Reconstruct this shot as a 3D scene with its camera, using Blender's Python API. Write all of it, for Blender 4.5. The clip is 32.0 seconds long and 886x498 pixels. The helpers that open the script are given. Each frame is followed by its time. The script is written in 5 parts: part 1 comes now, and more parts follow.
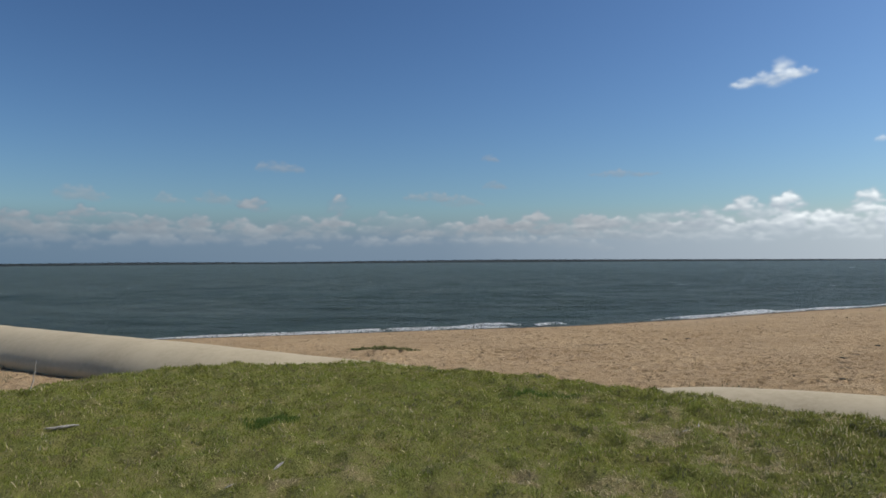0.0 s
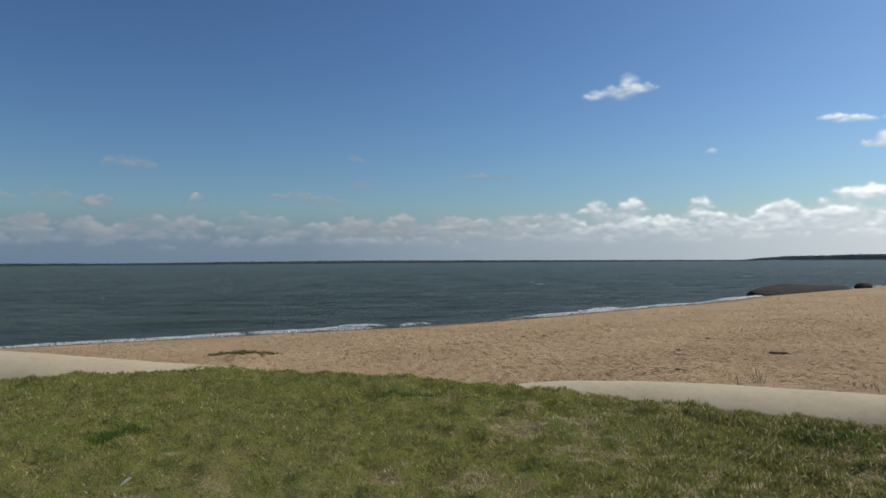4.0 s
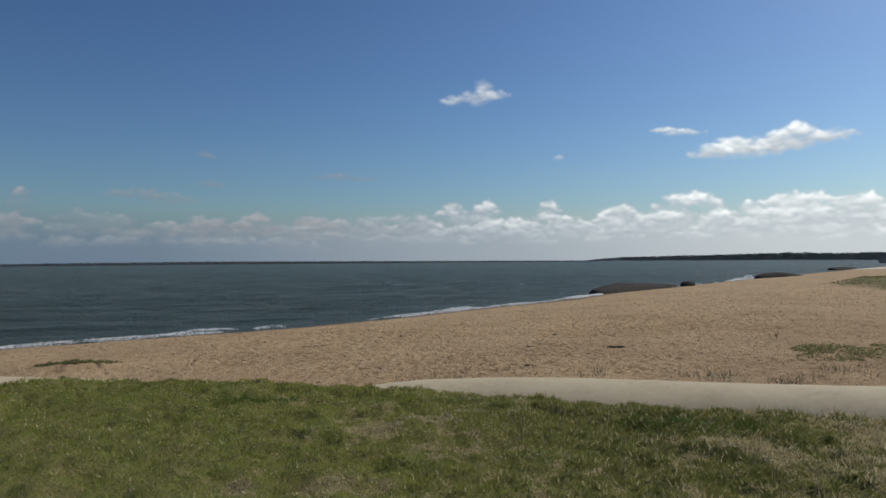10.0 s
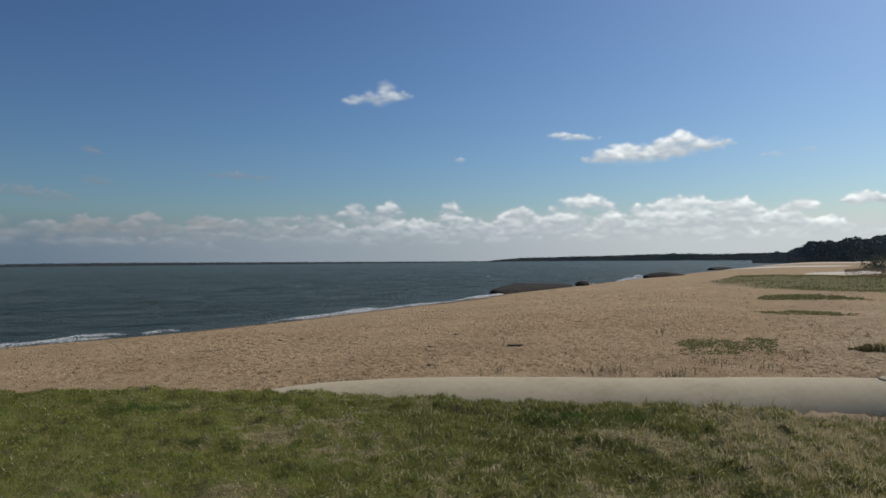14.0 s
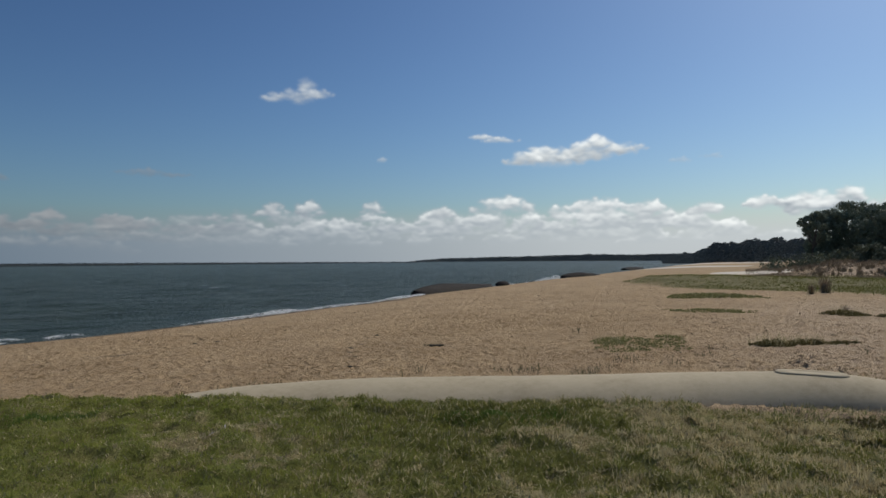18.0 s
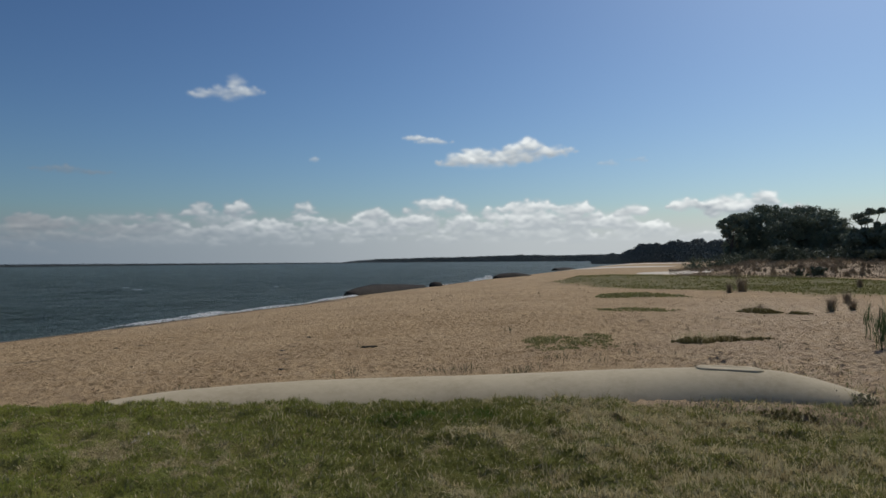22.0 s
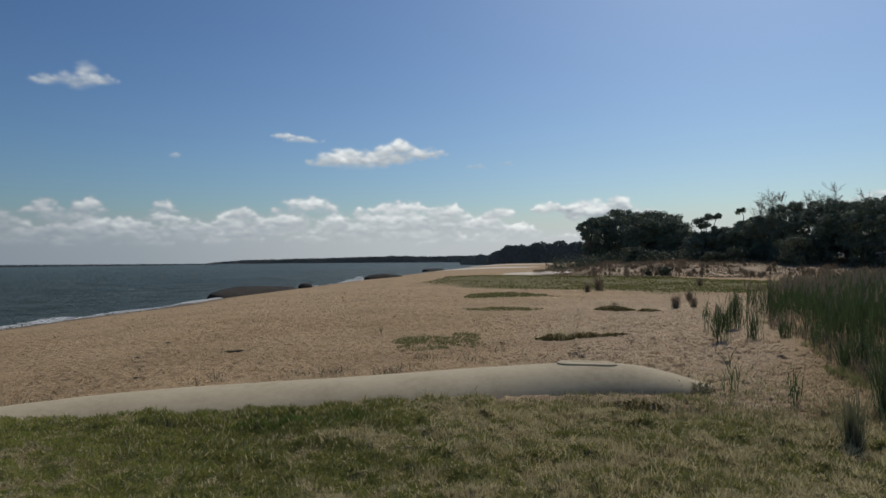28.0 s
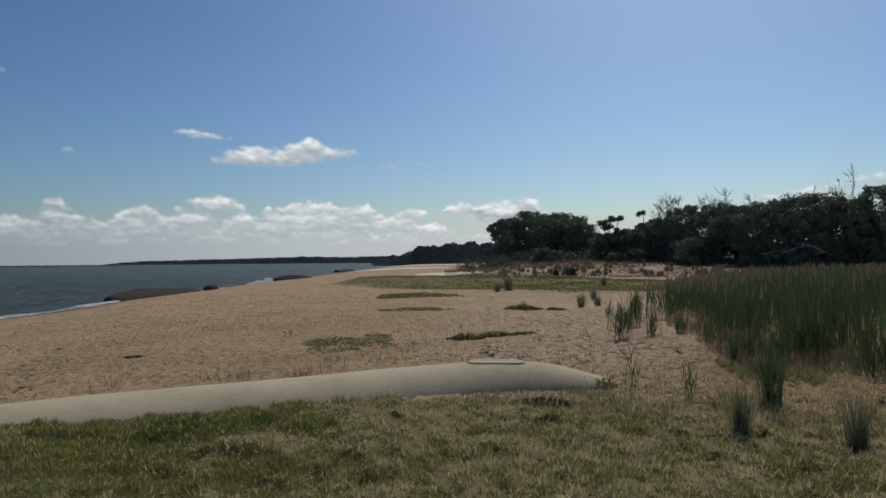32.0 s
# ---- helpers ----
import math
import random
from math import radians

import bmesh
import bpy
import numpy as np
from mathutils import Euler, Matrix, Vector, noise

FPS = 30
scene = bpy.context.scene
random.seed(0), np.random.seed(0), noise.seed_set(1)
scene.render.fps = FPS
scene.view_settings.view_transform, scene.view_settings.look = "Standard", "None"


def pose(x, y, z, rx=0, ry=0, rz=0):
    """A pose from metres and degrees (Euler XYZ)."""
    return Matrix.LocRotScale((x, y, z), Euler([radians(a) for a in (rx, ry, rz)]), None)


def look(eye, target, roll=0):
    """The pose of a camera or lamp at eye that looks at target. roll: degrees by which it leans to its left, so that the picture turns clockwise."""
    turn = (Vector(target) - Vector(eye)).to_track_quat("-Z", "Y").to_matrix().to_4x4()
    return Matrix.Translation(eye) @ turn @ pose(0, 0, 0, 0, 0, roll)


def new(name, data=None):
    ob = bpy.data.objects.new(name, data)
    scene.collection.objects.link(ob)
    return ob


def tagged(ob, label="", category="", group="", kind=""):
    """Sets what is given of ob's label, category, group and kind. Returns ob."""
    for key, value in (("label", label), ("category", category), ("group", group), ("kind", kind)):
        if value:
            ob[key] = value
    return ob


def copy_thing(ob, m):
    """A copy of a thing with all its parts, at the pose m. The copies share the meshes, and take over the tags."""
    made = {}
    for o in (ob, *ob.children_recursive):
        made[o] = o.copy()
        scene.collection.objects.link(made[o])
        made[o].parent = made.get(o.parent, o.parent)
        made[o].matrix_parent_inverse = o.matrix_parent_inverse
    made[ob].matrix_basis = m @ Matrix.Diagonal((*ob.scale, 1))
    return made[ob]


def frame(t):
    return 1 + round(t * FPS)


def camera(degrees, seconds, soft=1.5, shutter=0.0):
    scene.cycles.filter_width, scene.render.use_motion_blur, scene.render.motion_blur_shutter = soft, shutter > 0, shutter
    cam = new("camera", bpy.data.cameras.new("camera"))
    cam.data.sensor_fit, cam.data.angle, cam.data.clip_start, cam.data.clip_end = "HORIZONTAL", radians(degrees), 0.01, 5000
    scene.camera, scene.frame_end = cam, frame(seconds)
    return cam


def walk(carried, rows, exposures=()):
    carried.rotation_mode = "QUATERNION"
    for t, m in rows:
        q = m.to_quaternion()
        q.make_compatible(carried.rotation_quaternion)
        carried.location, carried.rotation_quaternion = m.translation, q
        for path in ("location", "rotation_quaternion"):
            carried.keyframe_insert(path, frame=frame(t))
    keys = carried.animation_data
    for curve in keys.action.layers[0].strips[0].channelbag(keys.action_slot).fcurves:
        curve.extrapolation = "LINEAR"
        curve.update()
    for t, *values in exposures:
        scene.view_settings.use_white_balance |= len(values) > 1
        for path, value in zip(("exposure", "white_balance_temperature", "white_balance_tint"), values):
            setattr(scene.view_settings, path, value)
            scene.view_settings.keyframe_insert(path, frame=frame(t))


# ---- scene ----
# ---- camera: a slow pan from one spot; t, degrees turned to the right, pitch, lean ----
cam = camera(66.16, 32.0, soft=1.6)
EYE, ARM = 1.6, 0.046
ROWS = [
    (0, 0.00, 1.01, 0.30),
    (0.5, 1.72, 1.01, 0.28),
    (1, 3.39, 1.01, 0.26),
    (1.5, 4.89, 1.01, 0.26),
    (2, 6.45, 1.02, 0.27),
    (2.5, 7.67, 1.03, 0.29),
    (3, 8.91, 1.03, 0.30),
    (3.5, 10.13, 1.03, 0.32),
    (5.5, 14.60, 1.03, 0.34),
    (6, 15.73, 1.04, 0.36),
    (6.5, 16.95, 1.05, 0.37),
    (7, 18.02, 1.05, 0.36),
    (7.5, 18.89, 1.04, 0.36),
    (8, 19.67, 1.04, 0.36),
    (8.5, 20.47, 1.04, 0.37),
    (9, 21.34, 1.04, 0.38),
    (9.5, 22.22, 1.03, 0.40),
    (10, 23.21, 1.03, 0.41),
    (10.5, 24.16, 1.03, 0.43),
    (11, 25.26, 1.03, 0.44),
    (11.5, 26.10, 1.03, 0.44),
    (12, 26.94, 1.03, 0.45),
    (12.5, 27.95, 1.03, 0.45),
    (13, 29.14, 1.03, 0.45),
    (13.5, 30.23, 1.03, 0.47),
    (14, 31.42, 1.04, 0.49),
    (14.5, 32.45, 1.04, 0.51),
    (16.5, 35.64, 1.03, 0.51),
    (17, 36.45, 1.03, 0.51),
    (17.5, 37.18, 1.03, 0.51),
    (18, 38.00, 1.02, 0.50),
    (18.5, 38.70, 1.02, 0.49),
    (19, 39.32, 1.02, 0.50),
    (19.5, 39.93, 1.03, 0.52),
    (20, 40.71, 1.03, 0.54),
    (20.5, 41.49, 1.03, 0.55),
    (21, 42.24, 1.03, 0.55),
    (21.5, 42.91, 1.03, 0.55),
    (22, 43.60, 1.03, 0.56),
    (22.5, 44.35, 1.03, 0.56),
    (23, 45.20, 1.02, 0.56),
    (23.5, 45.87, 1.02, 0.56),
    (24, 46.54, 1.02, 0.56),
    (24.5, 47.12, 1.02, 0.57),
    (25, 47.80, 1.02, 0.58),
    (25.5, 48.68, 1.02, 0.59),
    (27.5, 53.12, 1.01, 0.59),
    (28, 54.41, 1.01, 0.59),
    (28.5, 55.74, 1.00, 0.60),
    (29, 56.93, 0.99, 0.61),
    (29.5, 57.80, 0.99, 0.62),
    (30, 58.80, 0.99, 0.62),
    (30.5, 59.62, 0.98, 0.63),
    (31, 60.39, 0.98, 0.65),
    (31.5, 61.20, 0.98, 0.66),
    (32, 61.81, 0.98, 0.68),
]
walk(cam, [(t, pose(ARM * math.sin(radians(a)), ARM * (math.cos(radians(a)) - 1), EYE, 90 + p, l, -a)) for t, a, p, l in ROWS],
     exposures=((0, 0.44), (5, 0.31), (9, 0.16), (13, 0.04), (19, -0.09), (25, -0.16), (32, -0.17)))

# ---- light ----
SUN_AZ, SUN_EL = 82.0, 46.0
world = bpy.data.worlds.new("sky")
scene.world = world
world.use_nodes = True
wn = world.node_tree
sky = wn.nodes.new("ShaderNodeTexSky")
sky.sky_type, sky.sun_disc = "NISHITA", False
sky.sun_elevation, sky.sun_rotation = radians(SUN_EL), radians(SUN_AZ)
sky.altitude, sky.air_density, sky.dust_density, sky.ozone_density = 0, 1.0, 1.1, 3.2
deeper = wn.nodes.new("ShaderNodeGamma")
deeper.inputs[1].default_value = 1.38
wn.links.new(sky.outputs[0], deeper.inputs[0])
tint = wn.nodes.new("ShaderNodeMix")
tint.data_type, tint.blend_type = "RGBA", "MULTIPLY"
tint.inputs[0].default_value, tint.inputs[7].default_value = 1.0, (0.865, 0.99, 1.05, 1)
wn.links.new(deeper.outputs[0], tint.inputs[6])
wn.links.new(tint.outputs[2], wn.nodes["Background"].inputs[0])
wn.nodes["Background"].inputs[1].default_value = 0.034
sun = new("sun", bpy.data.lights.new("sun", "SUN"))
sun.data.energy, sun.data.angle, sun.data.color = 2.6, radians(0.6), (1.0, 0.94, 0.85)
sun_way = Vector((math.sin(radians(SUN_AZ)) * math.cos(radians(SUN_EL)), math.cos(radians(SUN_AZ)) * math.cos(radians(SUN_EL)), math.sin(radians(SUN_EL))))
sun.matrix_world = look(sun_way * 50, (0, 0, 0))


# ---- materials ----
def shader(name):
    m = bpy.data.materials.new(name)
    m.use_nodes = True
    return m, m.node_tree, m.node_tree.nodes["Principled BSDF"]


def node(tree, kind, **values):
    n = tree.nodes.new(kind)
    for key, value in values.items():
        if key == "operation":
            n.operation = value
        elif key == "blend":
            n.blend_type = value
        else:
            n.inputs[key].default_value = value
    return n


def coords(tree, stretch=(1, 1, 1), turn=0.0):
    c = tree.nodes.new("ShaderNodeTexCoord")
    m = tree.nodes.new("ShaderNodeMapping")
    m.inputs["Scale"].default_value = stretch
    m.inputs["Rotation"].default_value = (0, 0, turn)
    tree.links.new(c.outputs["Object"], m.inputs["Vector"])
    return m.outputs[0]


def speckle(tree, at, scale, detail=5.0, rough=0.6, low=0.35, high=0.65):
    n = node(tree, "ShaderNodeTexNoise", Scale=scale, Detail=detail, Roughness=rough)
    tree.links.new(at, n.inputs["Vector"])
    r = tree.nodes.new("ShaderNodeMapRange")
    r.inputs["From Min"].default_value, r.inputs["From Max"].default_value = low, high
    tree.links.new(n.outputs[0], r.inputs["Value"])
    return r.outputs[0]


def blend(tree, factor, a, b, how="MIX"):
    n = tree.nodes.new("ShaderNodeMix")
    n.data_type, n.blend_type = "RGBA", how
    for socket, value in ((n.inputs[0], factor), (n.inputs[6], a), (n.inputs[7], b)):
        if isinstance(value, (tuple, list)):
            socket.default_value = (*value, 1)
        elif isinstance(value, (int, float)):
            socket.default_value = value
        else:
            tree.links.new(value, socket)
    return n.outputs[2]


def times(tree, a, b, operation="MULTIPLY"):
    n = tree.nodes.new("ShaderNodeMath")
    n.operation = operation
    for socket, value in ((n.inputs[0], a), (n.inputs[1], b)):
        if isinstance(value, (int, float)):
            socket.default_value = value
        else:
            tree.links.new(value, socket)
    return n.outputs[0]


def relief(tree, bsdf, height, strength=0.5, distance=0.02):
    b = node(tree, "ShaderNodeBump", Strength=strength, Distance=distance)
    tree.links.new(height, b.inputs["Height"])
    tree.links.new(b.outputs[0], bsdf.inputs["Normal"])


def plain(name, a, b, c, scale, rough=0.85, bump=0.4, depth=0.01, fine=9.0, spec=0.3, stretch=(1, 1, 1)):
    """Three colours mixed by a coarse and a fine noise, with relief."""
    m, t, p = shader(name)
    at = coords(t, stretch)
    colour = blend(t, speckle(t, at, scale), a, b)
    fineness = speckle(t, at, scale * fine, 6.0, 0.7)
    colour = blend(t, times(t, fineness, 0.55), colour, c)
    t.links.new(colour, p.inputs["Base Color"])
    p.inputs["Roughness"].default_value = rough
    p.inputs["Specular IOR Level"].default_value = spec
    if bump:
        relief(t, p, fineness, bump, depth)
    return m


def foliage(name, a, b, c, through_light=0.25, scale=0.5, rough=0.6, sheen=0.08, vary=0.75):
    """Leaves or blades: colours by patch and by blade, with some light let through."""
    m, t, p = shader(name)
    geo = t.nodes.new("ShaderNodeNewGeometry")
    at = coords(t)
    colour = blend(t, speckle(t, at, scale, 3.0), a, b)
    colour = blend(t, times(t, geo.outputs["Random Per Island"], vary), colour, c)
    t.links.new(colour, p.inputs["Base Color"])
    p.inputs["Roughness"].default_value = rough
    p.inputs["Specular IOR Level"].default_value = sheen
    tr = t.nodes.new("ShaderNodeBsdfTranslucent")
    t.links.new(colour, tr.inputs["Color"])
    mix = t.nodes.new("ShaderNodeMixShader")
    mix.inputs[0].default_value = through_light
    t.links.new(p.outputs[0], mix.inputs[1])
    t.links.new(tr.outputs[0], mix.inputs[2])
    t.links.new(mix.outputs[0], t.nodes["Material Output"].inputs[0])
    return m


def pits(tree, at, scale, warp=0.25):
    """Trodden hollows: smooth cells, warped so that no two are alike."""
    n = node(tree, "ShaderNodeTexNoise", Scale=scale * 0.8, Detail=3.0)
    tree.links.new(at, n.inputs["Vector"])
    add = tree.nodes.new("ShaderNodeMix")
    add.data_type, add.blend_type = "RGBA", "LINEAR_LIGHT"
    add.inputs[0].default_value = warp
    tree.links.new(at, add.inputs[6])
    tree.links.new(n.outputs["Color"], add.inputs[7])
    v = tree.nodes.new("ShaderNodeTexVoronoi")
    v.feature = "SMOOTH_F1"
    v.inputs["Scale"].default_value, v.inputs["Smoothness"].default_value = scale, 0.35
    tree.links.new(add.outputs[2], v.inputs["Vector"])
    r = tree.nodes.new("ShaderNodeMapRange")
    r.interpolation_type = "SMOOTHSTEP"
    r.inputs["From Min"].default_value, r.inputs["From Max"].default_value = 0.05, 0.36
    tree.links.new(v.outputs["Distance"], r.inputs["Value"])
    return r.outputs[0]


def sand_material():
    m, t, p = shader("dry_sand")
    at = coords(t)
    colour = blend(t, speckle(t, at, 0.35, 4.0), (0.482, 0.345, 0.198), (0.395, 0.278, 0.158))
    colour = blend(t, times(t, speckle(t, at, 2.2, 5.0, 0.65, 0.45, 0.75), 0.45), colour, (0.53, 0.40, 0.25))
    colour = blend(t, times(t, speckle(t, at, 14.0, 6.0, 0.8, 0.5, 0.68), 0.45), colour, (0.23, 0.165, 0.095))
    colour = blend(t, times(t, speckle(t, at, 4.0, 6.0, 0.75, 0.56, 0.63), 0.6), colour, (0.20, 0.14, 0.085))
    green = t.nodes.new("ShaderNodeAttribute")
    green.attribute_name = "green"
    colour = blend(t, times(t, green.outputs["Fac"], speckle(t, at, 1.4, 6.0, 0.75, 0.15, 0.5)), colour, (0.17, 0.155, 0.07))
    pale = t.nodes.new("ShaderNodeAttribute")
    pale.attribute_name = "pale"
    colour = blend(t, times(t, pale.outputs["Fac"], speckle(t, at, 3.0, 5.0, 0.6, 0.25, 0.55)), colour, (0.56, 0.445, 0.325))
    # wet sand by the water and in prints, and the scarp's painted shade
    wet = t.nodes.new("ShaderNodeAttribute")
    wet.attribute_name = "wet"
    colour = blend(t, wet.outputs["Fac"], colour, (0.21, 0.16, 0.105))
    litter = t.nodes.new("ShaderNodeAttribute")
    litter.attribute_name = "litter"
    colour = blend(t, times(t, litter.outputs["Fac"], speckle(t, at, 5.0, 6.0, 0.75, 0.36, 0.6)), colour, (0.17, 0.125, 0.07))
    t.links.new(colour, p.inputs["Base Color"])
    p.inputs["Roughness"].default_value = 0.95
    p.inputs["Specular IOR Level"].default_value = 0.1
    trod = node(t, "ShaderNodeBump", Strength=0.6, Distance=0.07)
    t.links.new(pits(t, at, 2.6), trod.inputs["Height"])
    grain = node(t, "ShaderNodeBump", Strength=0.8, Distance=0.06)
    t.links.new(speckle(t, at, 13.0, 8.0, 0.72, 0.2, 0.8), grain.inputs["Height"])
    t.links.new(trod.outputs[0], grain.inputs["Normal"])
    t.links.new(grain.outputs[0], p.inputs["Normal"])
    return m


def water_material():
    m, t, p = shader("choppy_water")
    at = coords(t, (0.35, 1.0, 1.0), radians(20))
    foam = speckle(t, at, 0.16, 7.0, 0.62, 0.735, 0.775)
    colour = blend(t, speckle(t, at, 0.03, 4.0, 0.6, 0.38, 0.62), (0.056, 0.083, 0.069), (0.092, 0.120, 0.103))
    colour = blend(t, times(t, speckle(t, at, 0.12, 5.0, 0.7, 0.46, 0.64), 0.6), colour, (0.045, 0.066, 0.056))
    colour = blend(t, times(t, speckle(t, at, 0.45, 6.0, 0.7, 0.45, 0.68), 0.75), colour, (0.132, 0.165, 0.148))
    colour = blend(t, times(t, speckle(t, at, 0.7, 5.0, 0.7, 0.5, 0.68), 0.7), colour, (0.030, 0.046, 0.040))
    colour = blend(t, foam, colour, (0.75, 0.78, 0.78))
    t.links.new(colour, p.inputs["Base Color"])
    p.inputs["Roughness"].default_value = 0.42
    p.inputs["IOR"].default_value = 1.33
    p.inputs["Specular IOR Level"].default_value = 0.11
    near = coords(t, (0.5, 1.0, 1.0), radians(20))
    relief(t, p, speckle(t, near, 1.1, 8.0, 0.7, 0.1, 0.9), 1.0, 0.6)
    return m


def turf_material():
    """Soil and dead thatch under the grass, paler where the lawn is dry."""
    m, t, p = shader("turf_soil")
    at = coords(t)
    colour = blend(t, speckle(t, at, 2.2), (0.165, 0.18, 0.046), (0.215, 0.19, 0.072))
    dry = t.nodes.new("ShaderNodeAttribute")
    dry.attribute_name = "dry"
    thatch = blend(t, speckle(t, at, 26.0, 6.0, 0.75, 0.3, 0.7), (0.17, 0.135, 0.062), (0.42, 0.34, 0.175))
    colour = blend(t, times(t, dry.outputs["Fac"], speckle(t, at, 9.0, 5.0, 0.7, 0.2, 0.5)), colour, thatch)
    t.links.new(colour, p.inputs["Base Color"])
    p.inputs["Roughness"].default_value = 0.95
    p.inputs["Specular IOR Level"].default_value = 0.1
    relief(t, p, speckle(t, at, 18.0, 6.0, 0.7), 0.8, 0.03)
    return m


SAND = sand_material()
WATER = water_material()
FABRIC = plain("sandy_geotextile", (0.50, 0.42, 0.28), (0.40, 0.329, 0.212), (0.56, 0.475, 0.325), 0.9, 0.92, 0.25, 0.005, 9.0)
WET_FABRIC = plain("dark_wet_geotextile", (0.028, 0.026, 0.024), (0.048, 0.042, 0.036), (0.085, 0.074, 0.062), 0.7, 0.9, 0.5, 0.02, spec=0.08)
TURF = turf_material()
FOAM = foliage("sea_foam", (0.86, 0.87, 0.86), (0.78, 0.81, 0.81), (0.92, 0.92, 0.91), 0.45, 3.0, 0.8)
BARK = plain("dark_bark", (0.10, 0.08, 0.06), (0.06, 0.05, 0.04), (0.16, 0.14, 0.11), 4.0, 0.9, 0.6, 0.02)
DEADWOOD = plain("bleached_deadwood", (0.40, 0.36, 0.31), (0.27, 0.245, 0.21), (0.50, 0.46, 0.41), 4.0, 0.9, 0.5, 0.01)
DRY_WEED = plain("dry_weed", (0.11, 0.085, 0.075), (0.08, 0.06, 0.055), (0.16, 0.13, 0.115), 30.0, 0.9, 0)
GRASS = foliage("lawn_grass", (0.235, 0.275, 0.05), (0.29, 0.305, 0.065), (0.36, 0.35, 0.10), 0.55, 1.6, vary=0.5)
WORN_GRASS = foliage("worn_grass", (0.165, 0.185, 0.042), (0.20, 0.20, 0.058), (0.27, 0.25, 0.09), 0.45, 1.6, vary=0.5)
LUSH = foliage("lush_grass_blade", (0.11, 0.19, 0.04), (0.09, 0.155, 0.035), (0.16, 0.22, 0.06), 0.4, 2.0)
STRAW = foliage("dry_grass", (0.52, 0.44, 0.24), (0.37, 0.30, 0.155), (0.72, 0.62, 0.38), 0.4, 4.0)
REED = foliage("green_reed", (0.07, 0.12, 0.038), (0.052, 0.088, 0.033), (0.125, 0.15, 0.08), 0.35, 0.9)
REED_TOP = foliage("brown_reed_plume", (0.26, 0.20, 0.14), (0.19, 0.15, 0.105), (0.33, 0.27, 0.19), 0.2, 0.5)
TUSSOCK = foliage("tussock_blade", (0.15, 0.17, 0.085), (0.17, 0.16, 0.095), (0.28, 0.25, 0.16), 0.3, 0.8)
DUNE_GRASS = foliage("dune_grass_blade", (0.17, 0.19, 0.05), (0.215, 0.20, 0.07), (0.28, 0.25, 0.10), 0.35, 0.35, vary=0.45)
MAT_PLANT = foliage("mat_plant", (0.17, 0.155, 0.055), (0.145, 0.12, 0.05), (0.23, 0.19, 0.085), 0.3, 2.0)
HERB = foliage("sand_herb", (0.18, 0.21, 0.07), (0.24, 0.235, 0.095), (0.32, 0.28, 0.145), 0.4, 0.9)
LEAVES = foliage("tree_leaf", (0.19, 0.225, 0.155), (0.16, 0.195, 0.14), (0.225, 0.255, 0.18), 0.16, 0.12, 0.7, 0.25)
SHRUB = foliage("shrub_leaf", (0.12, 0.14, 0.09), (0.10, 0.122, 0.08), (0.16, 0.175, 0.12), 0.15, 0.3, 0.75, 0.2)
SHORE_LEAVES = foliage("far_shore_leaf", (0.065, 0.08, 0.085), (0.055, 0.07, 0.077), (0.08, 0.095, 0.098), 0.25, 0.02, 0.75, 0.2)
# the blue-grey of hazy distance is put into this leaf colour
HAZED_LEAVES = foliage("hazed_tree_leaf", (0.135, 0.16, 0.155), (0.115, 0.14, 0.142), (0.155, 0.178, 0.168), 0.1, 0.02, 0.75, 0.5)


# ---- helpers for shapes ----
RNG = np.random.default_rng(7)


def raw(name, verts, faces, material, smooth=False, parent=None, label="", layers=()):
    """One mesh object from arrays: verts (n, 3), faces (m, 3 or 4)."""
    verts, faces = np.asarray(verts, np.float32), np.asarray(faces, np.int32)
    me = bpy.data.meshes.new(name)
    k = faces.shape[1]
    me.vertices.add(len(verts))
    me.vertices.foreach_set("co", verts.ravel())
    me.loops.add(len(faces) * k)
    me.loops.foreach_set("vertex_index", faces.ravel())
    me.polygons.add(len(faces))
    me.polygons.foreach_set("loop_start", np.arange(0, len(faces) * k, k, dtype=np.int32))
    if smooth:
        me.polygons.foreach_set("use_smooth", np.ones(len(faces), bool))
    me.update(calc_edges=True)
    me.validate()
    for key, values in layers:
        me.attributes.new(key, "FLOAT", "POINT").data.foreach_set("value", np.asarray(values, np.float32))
    me.materials.append(material)
    ob = new(name, me)
    ob.parent = parent
    if label:
        tagged(ob, label)
    return ob


def lattice(nx, ny, closed=False):
    """Quads of a grid with nx rows of ny vertices; closed joins the last column to the first."""
    i, j = np.meshgrid(np.arange(nx - 1), np.arange(ny if closed else ny - 1), indexing="ij")
    a, b = i * ny + j, i * ny + (j + 1) % ny
    return np.stack([a, b, b + ny, a + ny], -1).reshape(-1, 4)


def hashed(i, j, seed):
    n = (i.astype(np.int64) * 374761393 + j.astype(np.int64) * 668265263 + seed * 974711) & 0x7FFFFFFF
    n = ((n ^ (n >> 13)) * 1274126177) & 0x7FFFFFFF
    return ((n ^ (n >> 16)) & 0xFFFF) / 65535.0


def wave_noise(x, y, seed=0):
    """Smooth value noise from -1 to 1."""
    x, y = np.asarray(x, float), np.asarray(y, float)
    i, j = np.floor(x), np.floor(y)
    u, v = x - i, y - j
    u, v = u * u * u * (u * (u * 6 - 15) + 10), v * v * v * (v * (v * 6 - 15) + 10)
    a, b, c, d = hashed(i, j, seed), hashed(i + 1, j, seed), hashed(i, j + 1, seed), hashed(i + 1, j + 1, seed)
    return 2 * (a * (1 - u) * (1 - v) + b * u * (1 - v) + c * (1 - u) * v + d * u * v) - 1


